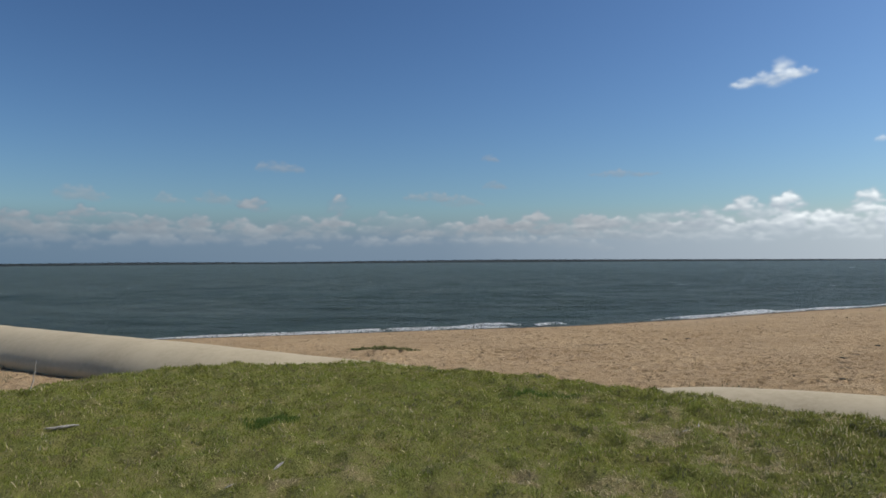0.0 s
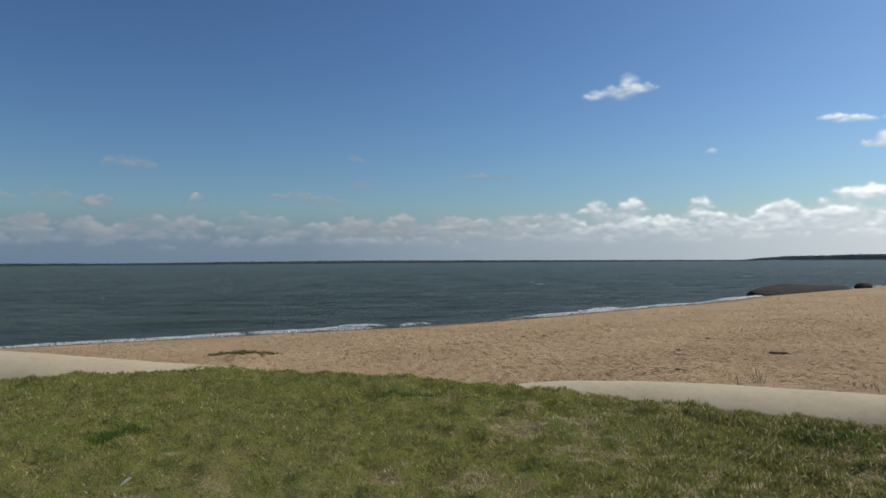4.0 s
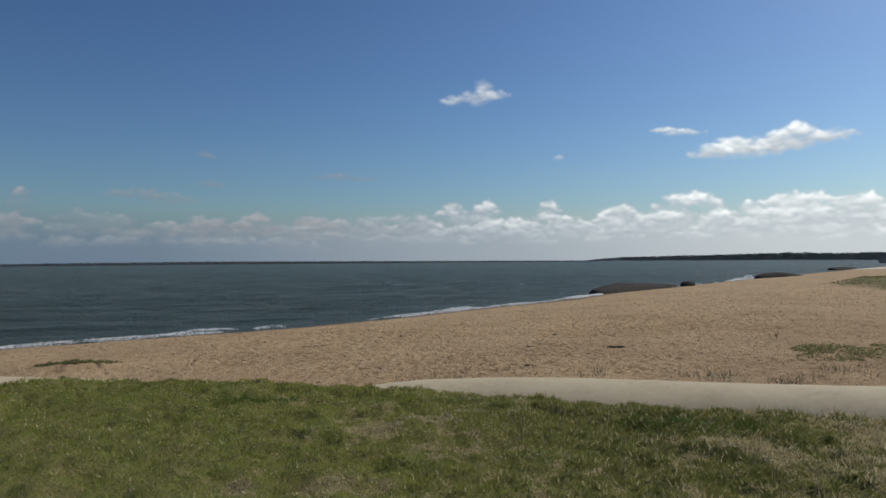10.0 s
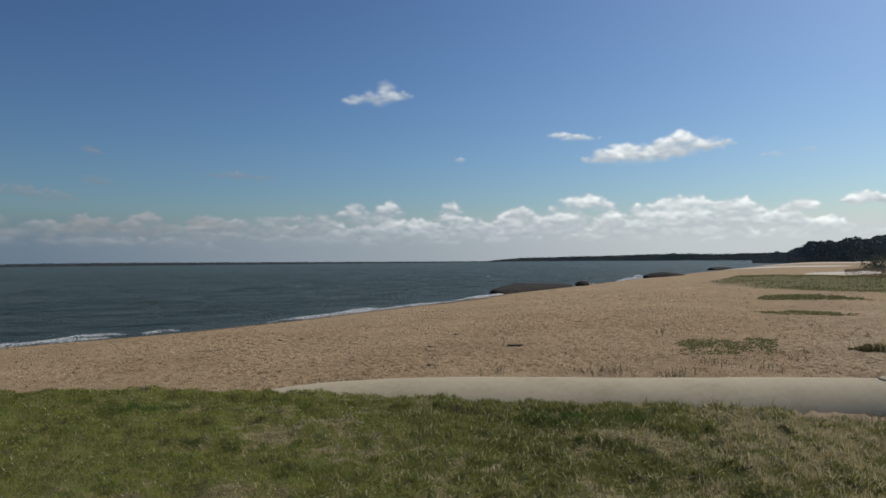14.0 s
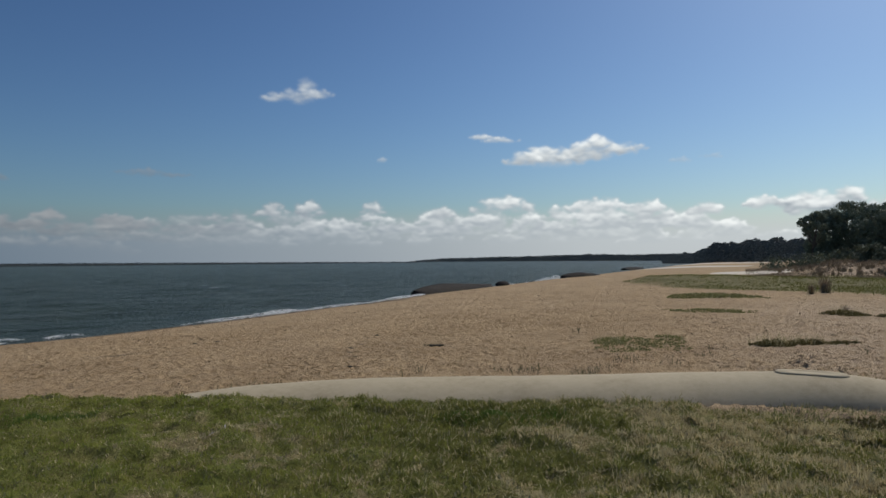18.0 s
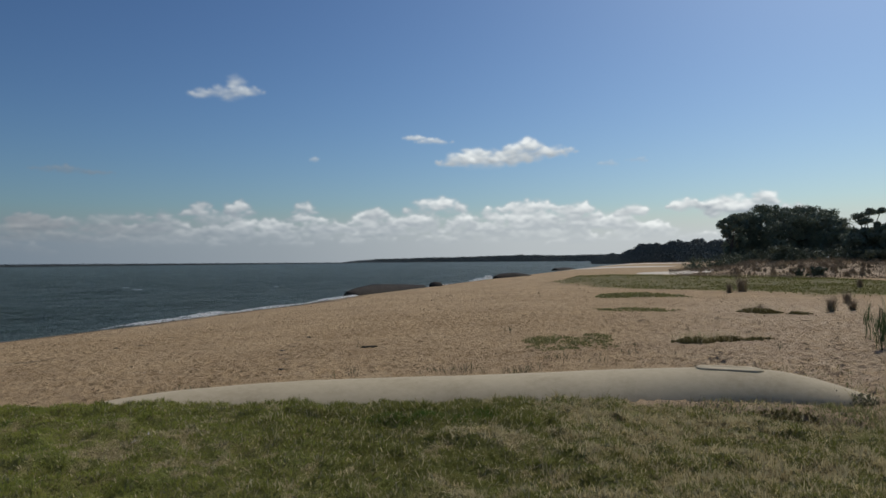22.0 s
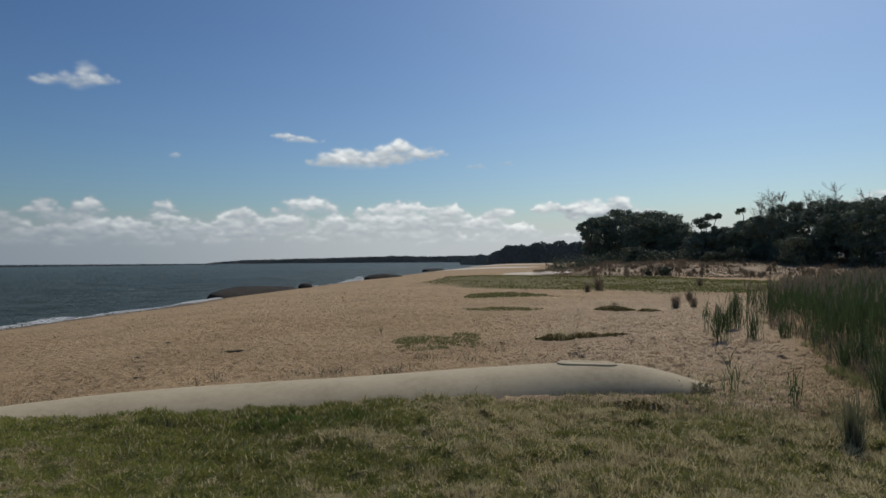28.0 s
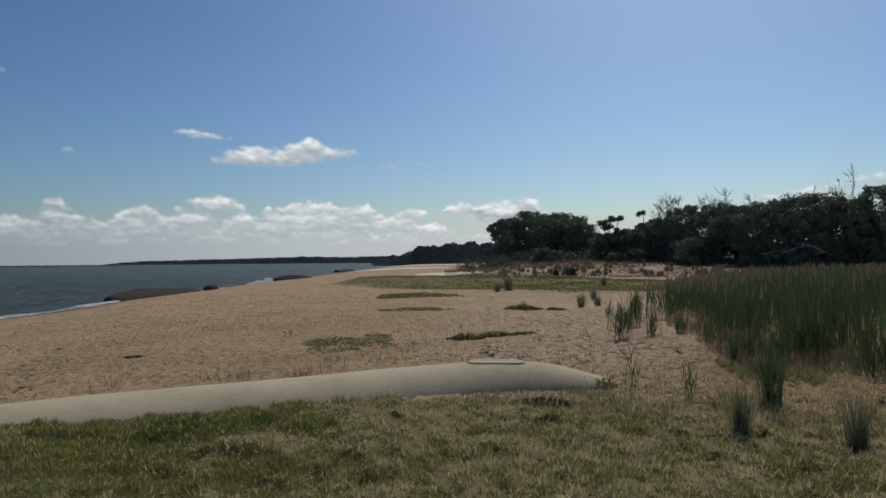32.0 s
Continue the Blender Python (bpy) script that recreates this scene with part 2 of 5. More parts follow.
def fractal(x, y, seed=0, octaves=4, gain=0.5):
    total, amount, size = 0, 1.0, 0.0
    for k in range(octaves):
        total = total + amount * wave_noise(x * 2**k + 17.3 * k, y * 2**k - 9.1 * k, seed + k)
        size += amount
        amount *= gain
    return total / size


def step(a, b, v):
    t = np.clip((v - a) / (b - a), 0, 1)
    return t * t * (3 - 2 * t)


def polar(az, r):
    return r * np.sin(np.radians(az)), r * np.cos(np.radians(az))


# ---- the lie of the land ----
SEA = -1.3
SHORE = np.array([(-400, -60), (-60, 12), (-30, 20), (-10.3, 25.8), (0, 28.6), (5.3, 30), (11.5, 33), (18, 37), (26, 41), (34.5, 47.5), (50, 56), (76, 71), (115, 92), (156, 114), (250, 165), (420, 255), (900, 470), (4900, 1800)], float)


def inland(x, y):
    """Metres inland from the waterline; minus in the sea."""
    x, y = np.asarray(x, float), np.asarray(y, float)
    best, side = np.full(x.shape, 1e9), np.zeros(x.shape)
    for (ax, ay), (bx, by) in zip(SHORE[:-1], SHORE[1:]):
        dx, dy = bx - ax, by - ay
        s = np.clip(((x - ax) * dx + (y - ay) * dy) / (dx * dx + dy * dy), 0, 1)
        d = np.hypot(x - ax - s * dx, y - ay - s * dy)
        cross = (x - ax) * dy - (y - ay) * dx
        near = d < best
        best, side = np.where(near, d, best), np.where(near, np.sign(cross), side)
    return best * side


def dimples(x, y, cell=0.26, seed=31):
    """Trodden sand: steep little hollows of a foot's size, each in its own place."""
    i, j = np.floor(x / cell), np.floor(y / cell)
    out = np.zeros(np.shape(x))
    for di in (-1, 0, 1):
        for dj in (-1, 0, 1):
            a, b = i + di, j + dj
            px, py = (a + hashed(a, b, seed)) * cell, (b + hashed(a, b, seed + 1)) * cell
            turn, size = hashed(a, b, seed + 2) * math.pi, 0.052 + 0.055 * hashed(a, b, seed + 3)
            u, v = (x - px) * np.cos(turn) + (y - py) * np.sin(turn), (y - py) * np.cos(turn) - (x - px) * np.sin(turn)
            q = np.sqrt((u / (size * 1.5)) ** 2 + (v / size) ** 2)
            out = out - step(1.0, 0.45, q) * (0.45 + 0.55 * hashed(a, b, seed + 4)) * (hashed(a, b, seed + 5) < 0.75) + 0.22 * np.exp(-((q - 1.15) / 0.25) ** 2)
    return out * (0.65 + 0.45 * fractal(x / 4, y / 4, seed + 6, 2))


STEPS = [(30.35, 13.0), (30.5, 14.7), (30.45, 15.5), (30.5, 16.3), (31.3, 16.9), (31.45, 17.7), (31.8, 18.6), (32.3, 19.2)]
TRACKS = [tuple(float(c) for c in polar(a, r)) for a, r in STEPS] + [(8.3, 20.6), (6.0, 18.4), (6.7, 18.7), (4.6, 19.0)]


def prints(x, y):
    """One for the middle of a fresh footprint or scoop, falling to nought round it."""
    out = np.zeros(np.shape(x))
    for k, (px, py) in enumerate(TRACKS):
        wide = 0.14 if k % 3 else 0.11
        out = np.maximum(out, np.exp(-(((x - px) / wide) ** 2 + ((y - py) / 0.14) ** 2) ** 1.5))
    # the low scarp, whose shadow is painted dark by way of this mask
    scarp = np.exp(-(((x - 3.9) * 0.95 + (y - 17.6) * 0.3) / 0.55) ** 2 - (((y - 17.6) * 0.95 - (x - 3.9) * 0.3) / 0.2) ** 2)
    return np.maximum(out, 0.8 * scarp)


def land(x, y):
    """Height of the sand."""
    x, y = np.asarray(x, float), np.asarray(y, float)
    d = inland(x, y)
    r, az = np.hypot(x, y), np.degrees(np.arctan2(x, y))
    z = np.interp(d, [-80, -8, -2, 0, 2, 6, 12, 18, 30], [-7, -2.4, -1.5, SEA, -1.12, -0.82, -0.56, -0.4, -0.3])
    dry = step(0.5, 4, d)
    z = z + dry * (0.07 * fractal(x / 5, y / 5, 3, 3) + (0.115 + 0.07 * step(48, 68, az)) * dimples(x, y) * step(90, 40, r) * step(5, 8, r))
    rise = step(74, 114, r) * step(62, 70, az) * step(175, 150, az)
    z = z + rise * (1.5 + 0.25 * fractal(x / 6, y / 6, 9, 3))
    ridge = np.interp(az, [53, 57.5, 65, 72, 80], [60, 60, 62, 58, 52])
    herb = np.interp(az, [51.5, 53.5, 55, 57.5, 62, 70, 82], [0, 0.25, 0.55, 0.66, 0.48, 0.3, 0.1]) * np.exp(-((r - ridge + 1.5 * fractal(x / 7, y / 7, 29, 2)) / 6) ** 2)
    herb = herb + 0.1 * step(0.02, 0.2, herb) * fractal(x / 1.6, y / 1.6, 28, 3)
    bank = 0.12 * step(10.3, 9.3, r) * step(8.6, 9.1, r) * step(46, 56, az) * step(80, 73, az)
    hump = 0.13 * np.exp(-((x + 1.45) / 0.95) ** 2 - ((y - 16.0) / 0.5) ** 2)
    return z + herb + hump + bank - 0.03 * prints(x, y)


EDGE_AZ = [-180, -60, -33, -26, -15, -7, 0, 7.5, 15, 19, 26, 32.5, 41, 52, 61, 70, 80, 95, 120, 180]
EDGE_R = [14, 10.6, 10.6, 11.2, 11.7, 11.2, 10.5, 9.95, 9.2, 9.0, 8.55, 8.15, 8.1, 8.28, 8.72, 8.9, 8.8, 8.6, 10, 14]


def lawn_edge(az):
    return np.interp(az, EDGE_AZ, EDGE_R) + 0.12 * fractal(np.asarray(az) / 3, np.zeros_like(az), 5, 3)


def lawn(x, y):
    """Height of the turf."""
    az = np.degrees(np.arctan2(x, y))
    return -0.03 - 0.22 * step(52, 70, az) * step(3, 8, np.hypot(x, y)) + 0.045 * fractal(np.asarray(x) / 1.3, np.asarray(y) / 1.3, 8, 3) + 0.068 * fractal(np.asarray(x) / 0.24, np.asarray(y) / 0.24, 18, 2)


def ground_at(x, y):
    """Top of the ground, turf or sand, at one spot."""
    x, y = np.array([x], float), np.array([y], float)
    az = np.degrees(np.arctan2(x, y))
    inside = np.hypot(x, y) < lawn_edge(az) - 0.1
    return float(np.where(inside, np.maximum(lawn(x, y), -9), land(x, y))[0])


def greenness(x, y):
    """One where low grass covers the flat behind the beach."""
    az, r = np.degrees(np.arctan2(x, y)), np.hypot(x, y)
    r = r + 1.6 * fractal(x / 3, y / 3, 91, 3)
    near = np.interp(az, [52.0, 54, 57.8, 64.9, 72, 76.5, 84], [61, 55, 49, 45, 39.5, 40, 42])
    far = np.interp(az, [52.0, 54, 57.8, 65, 68, 72, 76.5, 84], [61, 62, 66, 76, 75, 71, 60, 52])
    far = far + 5 * step(63, 67, az)
    return step(-1.0, 1.5, r - near) * step(1.5, -1.5, r - far) * step(51.5, 53.5, az) * step(86, 82, az)


def ring_azimuths(fine):
    return np.concatenate([np.arange(-180, -42, 4.0), np.arange(-42, 104, fine), np.arange(104, 180, 4.0), [180.0]])


def make_ground():
    az = ring_azimuths(0.25)
    r = np.concatenate([np.linspace(3, 8, 6), np.linspace(8.05, 27, 350), 27 * np.exp(np.linspace(0.004, math.log(50 / 27), 90)), 50 * np.exp(np.linspace(0.02, math.log(98), 110))])
    A, R = np.meshgrid(az, r, indexing="ij")
    x, y = polar(A, R)
    z = land(x, y)
    green = greenness(x, y)
    # darkens the waterline, the footprints and, as painted shade, the scarp
    wet = np.maximum(step(2.4, 0.6, inland(x, y) + 0.5 * fractal(x, y, 4, 3)), 1.3 * prints(x, y))
    stubble = step(78, 86, R) * step(60, 66, A) * step(170, 150, A)
    fringe = np.maximum(step(2.2, 0.0, R - lawn_edge(A)) * step(58, 66, A), 1.6 * step(81, 87, A) * step(11.0, 12.5, R) * step(62, 50, R))
    pale = np.maximum(0.5 * step(54, 70, A) * step(84, 79, A) * step(45, 24, R), step(74, 80, R) * step(64, 68, A) * step(170, 150, A))
    v = np.stack([x, y, z], -1).reshape(-1, 3)
    ob = raw("ground", v, lattice(len(az), len(r)), SAND, True, layers=(("wet", wet.ravel()), ("pale", pale.ravel()), ("green", green.ravel()), ("litter", np.maximum(0.5 * stubble, 0.45 * fringe).ravel())))
    tagged(ob, "trodden pale orange beach sand sloping to the water", "sand", kind="structure")


def lush(x, y):
    """From 0, dry and worn, to 1, green."""
    az, r = np.degrees(np.arctan2(x, y)), np.hypot(x, y)
    back = step(5.2, 7.6, r)
    g = 0.40 + 0.16 * step(54, 36, az) + 0.36 * back * step(20, -4, az) + 0.12 * step(30, 0, az)
    g = g - 0.55 * np.exp(-((az - 18.5) / 5) ** 2 - ((r - 6.8) / 0.45) ** 2)
    g = g - 0.4 * np.exp(-((az - 6.5) / 2) ** 2 - ((r - 5.2) / 0.3) ** 2) - 0.4 * np.exp(-((az - 13.5) / 2.5) ** 2 - ((r - 5.05) / 0.3) ** 2)
    g = g + 0.55 * np.exp(-((az - 43) / 8) ** 2 - ((r - 7.2) / 0.45) ** 2) + 0.6 * np.exp(-((az + 14) / 3.2) ** 2 - ((r - 7.6) / 0.3) ** 2)
    g = g - 0.2 * step(48, 70, az) + 0.35 * np.exp(-((az - 82) / 7) ** 2 - ((r - 5.6) / 0.5) ** 2) - 0.12 * step(6.0, 4.6, r) + 0.35 * np.exp(-((az - 90) / 6) ** 2 - ((r - 6.6) / 0.5) ** 2)
    return g + 0.45 * fractal(x / 0.9, y / 0.9, 61, 3, 0.6) + 1.0 * fractal(x / 0.2, y / 0.2, 63, 3, 0.6)


def make_lawn():
    az = np.concatenate([np.arange(-180, -42, 1.5), np.arange(-42, 104, 0.3), np.arange(104, 180, 1.5), [180.0]])
    s = np.concatenate([np.linspace(0.0, 0.3, 40), np.linspace(0.31, 0.92, 90), [0.95, 0.975, 1.0, 1.03, 1.06, 1.1]])
    A, S = np.meshgrid(az, s, indexing="ij")
    R = S * lawn_edge(A)
    x, y = polar(A, R)
    drop = np.interp(S, [0, 0.95, 1.0, 1.03, 1.1], [0, 0, 0.05, 0.2, 0.75])
    z = lawn(x, y) - drop
    ob = raw("lawn", np.stack([x, y, z], -1).reshape(-1, 3), lattice(len(az), len(s)), TURF, True, layers=(("dry", np.maximum(step(0.3, -0.15, lush(x, y)), 0.3 * step(46, 66, A)).ravel()),))
    tagged(ob, "worn turf with bare straw-coloured patches on a low bank", "lawn", kind="structure")


def make_sea():
    az = ring_azimuths(0.42)
    r = np.concatenate([[14, 18], 20 * np.exp(np.linspace(0, math.log(15), 290)), 300 * np.exp(np.linspace(0.03, math.log(16.3), 60))])
    A, R = np.meshgrid(az, r, indexing="ij")
    x, y = polar(A, R)
    near = step(420, 60, R)
    u, v = x * 0.42 + y * 0.91, x * 0.91 - y * 0.42
    wob = fractal(x / 14, y / 14, 21, 3)
    crest = lambda p: 1 - np.abs(np.sin(p)) * 2
    h = 0.07 * crest(u / 2.1 + 1.8 * wob + 0.06 * v) + 0.05 * crest(u / 1.15 + 2.6 * wob - 0.13 * v + 1) + 0.08 * fractal(v / 5, u / 1.4, 25, 4, 0.6)
    calm = step(0.5, 5, -inland(x, y))
    z = SEA + h * near * (0.25 + 0.75 * calm)
    ob = raw("sea", np.stack([x, y, z], -1).reshape(-1, 3), lattice(len(az), len(r)), WATER, True)
    tagged(ob, "wind-ruffled dark teal bay water with whitecaps", "water", kind="structure")


make_ground()
make_lawn()
make_sea()

def blades(x, y, z, height, width, lean, bend=0.5):
    """Verts and quads of tapering bent blades: two quads each."""
    n = len(x)
    turn = RNG.uniform(0, 2 * math.pi, n)
    a = RNG.uniform(0, 2 * math.pi, n)
    tilt = lean * RNG.uniform(0.1, 1, n)
    ux, uy = np.cos(a), np.sin(a)
    px, py = np.cos(turn) * width / 2, np.sin(turn) * width / 2
    v = np.empty((n, 6, 3))
    for k, (s, wd) in enumerate(((0.0, 1.0), (0.55, 0.8), (1.0, 0.12))):
        off = height * tilt * (s**1.0 * (1 - bend) + bend * s**2.2)
        hz = height * s * np.sqrt(np.clip(1 - tilt**2 * 0.6 * s, 0.1, 1))
        for j, sg in enumerate((-1, 1)):
            v[:, 2 * k + j] = np.stack([x + ux * off + sg * px * wd, y + uy * off + sg * py * wd, z + hz], -1)
    b = np.arange(n)[:, None] * 6
    f = np.concatenate([b + np.array([0, 1, 3, 2]), b + np.array([2, 3, 5, 4])])
    return v.reshape(-1, 3), f


# ---- sand-filled tubes ----
TUBE = np.array([(-24, 26, 0.05), (-16, 20.3, 0.1), (-10.5, 16.2, 0.1), (-7.8, 14.2, 0.14), (-5.0, 12.4, 0.16), (-3.5, 11.75, 0.1), (-2.0, 11.3, 0.0), (-0.6, 10.95, -0.07), (0.9, 10.55, -0.3), (2.0, 10.15, -0.42), (2.9, 9.75, -0.24), (3.8, 9.2, -0.13), (5.0, 8.45, -0.07), (6.9, 6.95, -0.06), (8.75, 5.1, 0.02), (9.5, 4.1, 0.1), (9.95, 3.35, 0.05), (10.3, 2.95, -0.1), (10.6, 2.65, -0.3)])


def sweep(points, count):
    """A smooth line through points (rows), at count even steps."""
    s = np.concatenate([[0], np.cumsum(np.hypot(*np.diff(points[:, :2], axis=0).T))])
    t = np.linspace(0, s[-1], count)
    line = np.stack([np.interp(t, s, c) for c in points.T], -1)
    k = np.hanning(max(5, count // 14) | 1)
    pad = len(k) // 2
    k /= k.sum()
    out = []
    for c in line.T:
        e = np.concatenate([2 * c[0] - c[pad:0:-1], c, 2 * c[-1] - c[-2 : -pad - 2 : -1]])
        out.append(np.convolve(e, k, "valid"))
    return np.stack(out, -1)


def sausage(line, width, depth, taper, sides=28, seed=1):
    """Verts of a flattened sand-filled tube; line rows x, y, top height."""
    t = np.gradient(line[:, :2], axis=0)
    t /= np.linalg.norm(t, axis=1)[:, None]
    n = np.stack([t[:, 1], -t[:, 0]], -1)
    a = np.linspace(0, 2 * math.pi, sides, endpoint=False)
    s = np.arange(len(line))[:, None]
    w = width * taper[:, None] * (1 + 0.05 * fractal(s / 9.0, a[None] * 0.7, seed, 2))
    side = np.sign(np.cos(a)) * np.abs(np.cos(a)) ** 0.95
    up = np.sign(np.sin(a)) * np.abs(np.sin(a)) ** 1.25
    x = line[:, :1] + n[:, :1] * side * w
    y = line[:, 1:2] + n[:, 1:2] * side * w
    z = line[:, 2:3] + depth * taper[:, None] * (up - 1) + 0.008 * fractal(s / 4.0, a[None] * 1.6, seed + 3, 2)
    return np.stack([x, y, z], -1).reshape(-1, 3)


def make_tube():
    line = sweep(TUBE, 260)
    taper = np.ones(len(line))
    taper[-26:] = np.sqrt(np.clip(1 - np.linspace(0, 1, 26) ** 2, 0.0004, 1))
    tube = raw("geotextile_tube", sausage(line, 0.95, 0.55, taper), lattice(260, 28, True), FABRIC, True)
    tagged(tube, "pale sand-filled geotextile tube half buried along the lawn edge", "erosion barrier")
    # scraps of dead weed stuck to the closed end
    skin = np.array([v.co for v in tube.data.vertices]).reshape(260, 28, 3)
    ring, turn = 258 - np.abs(RNG.normal(size=150) * 1.5).astype(int).clip(0, 14), RNG.integers(0, 5, 150)
    spots = skin[ring, turn] + RNG.normal(size=(150, 3)) * (0.03, 0.03, 0.012) + (0, 0, 0.012)
    low = RNG.integers(90, 255, 170)
    foot = skin[low, 27] + RNG.normal(size=(170, 3)) * (0.05, 0.05, 0.03)
    scraps = np.concatenate([spots, foot])
    n = len(scraps)
    tagged(raw("weed_scrap", *blades(scraps[:, 0], scraps[:, 1], scraps[:, 2], RNG.uniform(0.01, 0.035, n), RNG.uniform(0.01, 0.022, n), 1.3), DRY_WEED, False, tube, "dark dried weed stuck to the fabric"), kind="stuff")
    # fill port flap
    c = Vector((9.46, 4.13, 0))
    along = Vector((0.52, -0.85, 0)).normalized()
    across = Vector((along.y, -along.x, 0))
    a = np.linspace(0, 2 * math.pi, 40, endpoint=False)
    rings = []
    for scale, h in ((1.0, -0.02), (1.0, 0.022), (0.94, 0.034), (0.55, 0.03), (0.5, 0.022), (0.05, 0.024)):
        u = 0.44 * scale * np.sign(np.cos(a)) * np.abs(np.cos(a)) ** 0.6
        v = 0.2 * scale * np.sign(np.sin(a)) * np.abs(np.sin(a)) ** 0.7 + 0.04 * u
        z = 0.058 + h - 0.06 * (u + 0.1) ** 2 - 0.25 * v**2
        rings.append(np.stack([c.x + along.x * u + across.x * v, c.y + along.y * u + across.y * v, z], -1))
    raw("flap", np.concatenate(rings), lattice(6, 40, True), FABRIC, False, tube, "flat sewn fabric flap over the fill port")


def far_tube(points, width, depth, label):
    line = sweep(np.array(points, float), 60)
    s = np.linspace(-1, 1, 60)
    taper = np.sqrt(np.clip(1 - s**6, 0.0004, 1))
    ob = raw("geotextile_tube", sausage(line, width, depth, taper, 18, 5), lattice(60, 18, True), WET_FABRIC, True)
    tagged(ob, label, "erosion barrier", "tubes running into the water")


make_tube()
far_tube([(33.6, 46.9, -0.85), (35.5, 47.9, -0.6), (38.5, 49.6, -0.44), (42, 51.6, -0.56), (46, 53.7, -0.74), (50, 55.6, -0.95)], 1.15, 0.9, "dark wet sand-filled tube lying along the waterline")
far_tube([(78.6, 70.9, -0.75), (80, 70.9, -0.42), (82.4, 70.7, -0.28), (85, 70.5, -0.5), (87, 70.4, -0.8)], 1.2, 0.95, "dark wet sand-filled tube with waves breaking at its end")
far_tube([(152, 115, -0.7), (155, 116, -0.5), (160, 117, -0.5), (165, 118.5, -0.7)], 1.6, 1.0, "dark low sand-filled tube far along the beach")


def boulder(x, y, wide, high, label):
    """A lumpy weathered rock."""
    a, b = np.meshgrid(np.linspace(0, math.pi, 12), np.linspace(0, 2 * math.pi, 20, endpoint=False), indexing="ij")
    lump = 1 + 0.22 * fractal(np.cos(b) * np.sin(a) * 1.8 + x, np.sin(b) * np.sin(a) * 1.8 + np.cos(a) * 2, 15, 3)
    v = np.stack([np.sin(a) * np.cos(b) * wide * lump, np.sin(a) * np.sin(b) * wide * 0.7 * lump, np.cos(a) * high * lump], -1).reshape(-1, 3)
    ob = tagged(raw("rock", v, lattice(12, 20, True), WET_FABRIC, False), label, "rock")
    ob.location = (x, y, ground_at(x, y) + high * 0.3)


boulder(51.8, 55.6, 0.85, 0.42, "dark lump of rock at the landward end of the tube")


# ---- leaves, blades, trees ----
def leaf_cloud(clumps, per, size, outward=0.0):
    """Quads strewn through ellipsoid clumps (rows: centre, radii), denser towards their shells and facing out of them."""
    out, face = [], []
    for cx, cy, cz, rx, ry, rz in clumps:
        d = RNG.normal(size=(per, 3))
        d /= np.linalg.norm(d, axis=1)[:, None]
        d *= (RNG.uniform(0.25, 1.08, per) ** 0.45)[:, None]
        out.append(d * (rx, ry, rz) + (cx, cy, cz))
        face.append(d)
    c = np.concatenate(out)
    n = len(c)
    normal = np.concatenate(face) * outward + RNG.normal(size=(n, 3)) * 0.5
    u = np.cross(normal, RNG.normal(size=(n, 3)))
    u /= np.linalg.norm(u, axis=1)[:, None]
    w = np.cross(normal, u)
    w /= np.linalg.norm(w, axis=1)[:, None]
    s = (size * RNG.uniform(0.5, 1.3, n))[:, None]
    u, w = u * s, w * s * 0.6
    v = np.stack([c - u, c + w * 0.9, c + u, c - w * 0.9], 1).reshape(-1, 3)
    return v, np.arange(n * 4).reshape(-1, 4)


def limb(points, radii, sides=6):
    """A tapering limb along points."""
    p = np.array(points, float)
    t = np.gradient(p, axis=0)
    t /= np.linalg.norm(t, axis=1)[:, None]
    side = np.cross(t, (0.31, 0.95, 0.05))
    side /= np.linalg.norm(side, axis=1)[:, None]
    up = np.cross(side, t)
    a = np.linspace(0, 2 * math.pi, sides, endpoint=False)
    v = p[:, None] + np.array(radii)[:, None, None] * (side[:, None] * np.cos(a)[None, :, None] + up[:, None] * np.sin(a)[None, :, None])
    return v.reshape(-1, 3), lattice(len(p), sides, True)


def merged(pieces):
    vs, fs, n = [], [], 0
    for v, f in pieces:
        vs.append(v)
        fs.append(f + n)
        n += len(v)
    return np.concatenate(vs), np.concatenate(fs)


def crooked(a, b, wobble, n=7):
    s = np.linspace(0, 1, n)[:, None]
    p = np.array(a) * (1 - s) + np.array(b) * s
    p[1:-1] += RNG.normal(size=(n - 2, 3)) * wobble
    return p


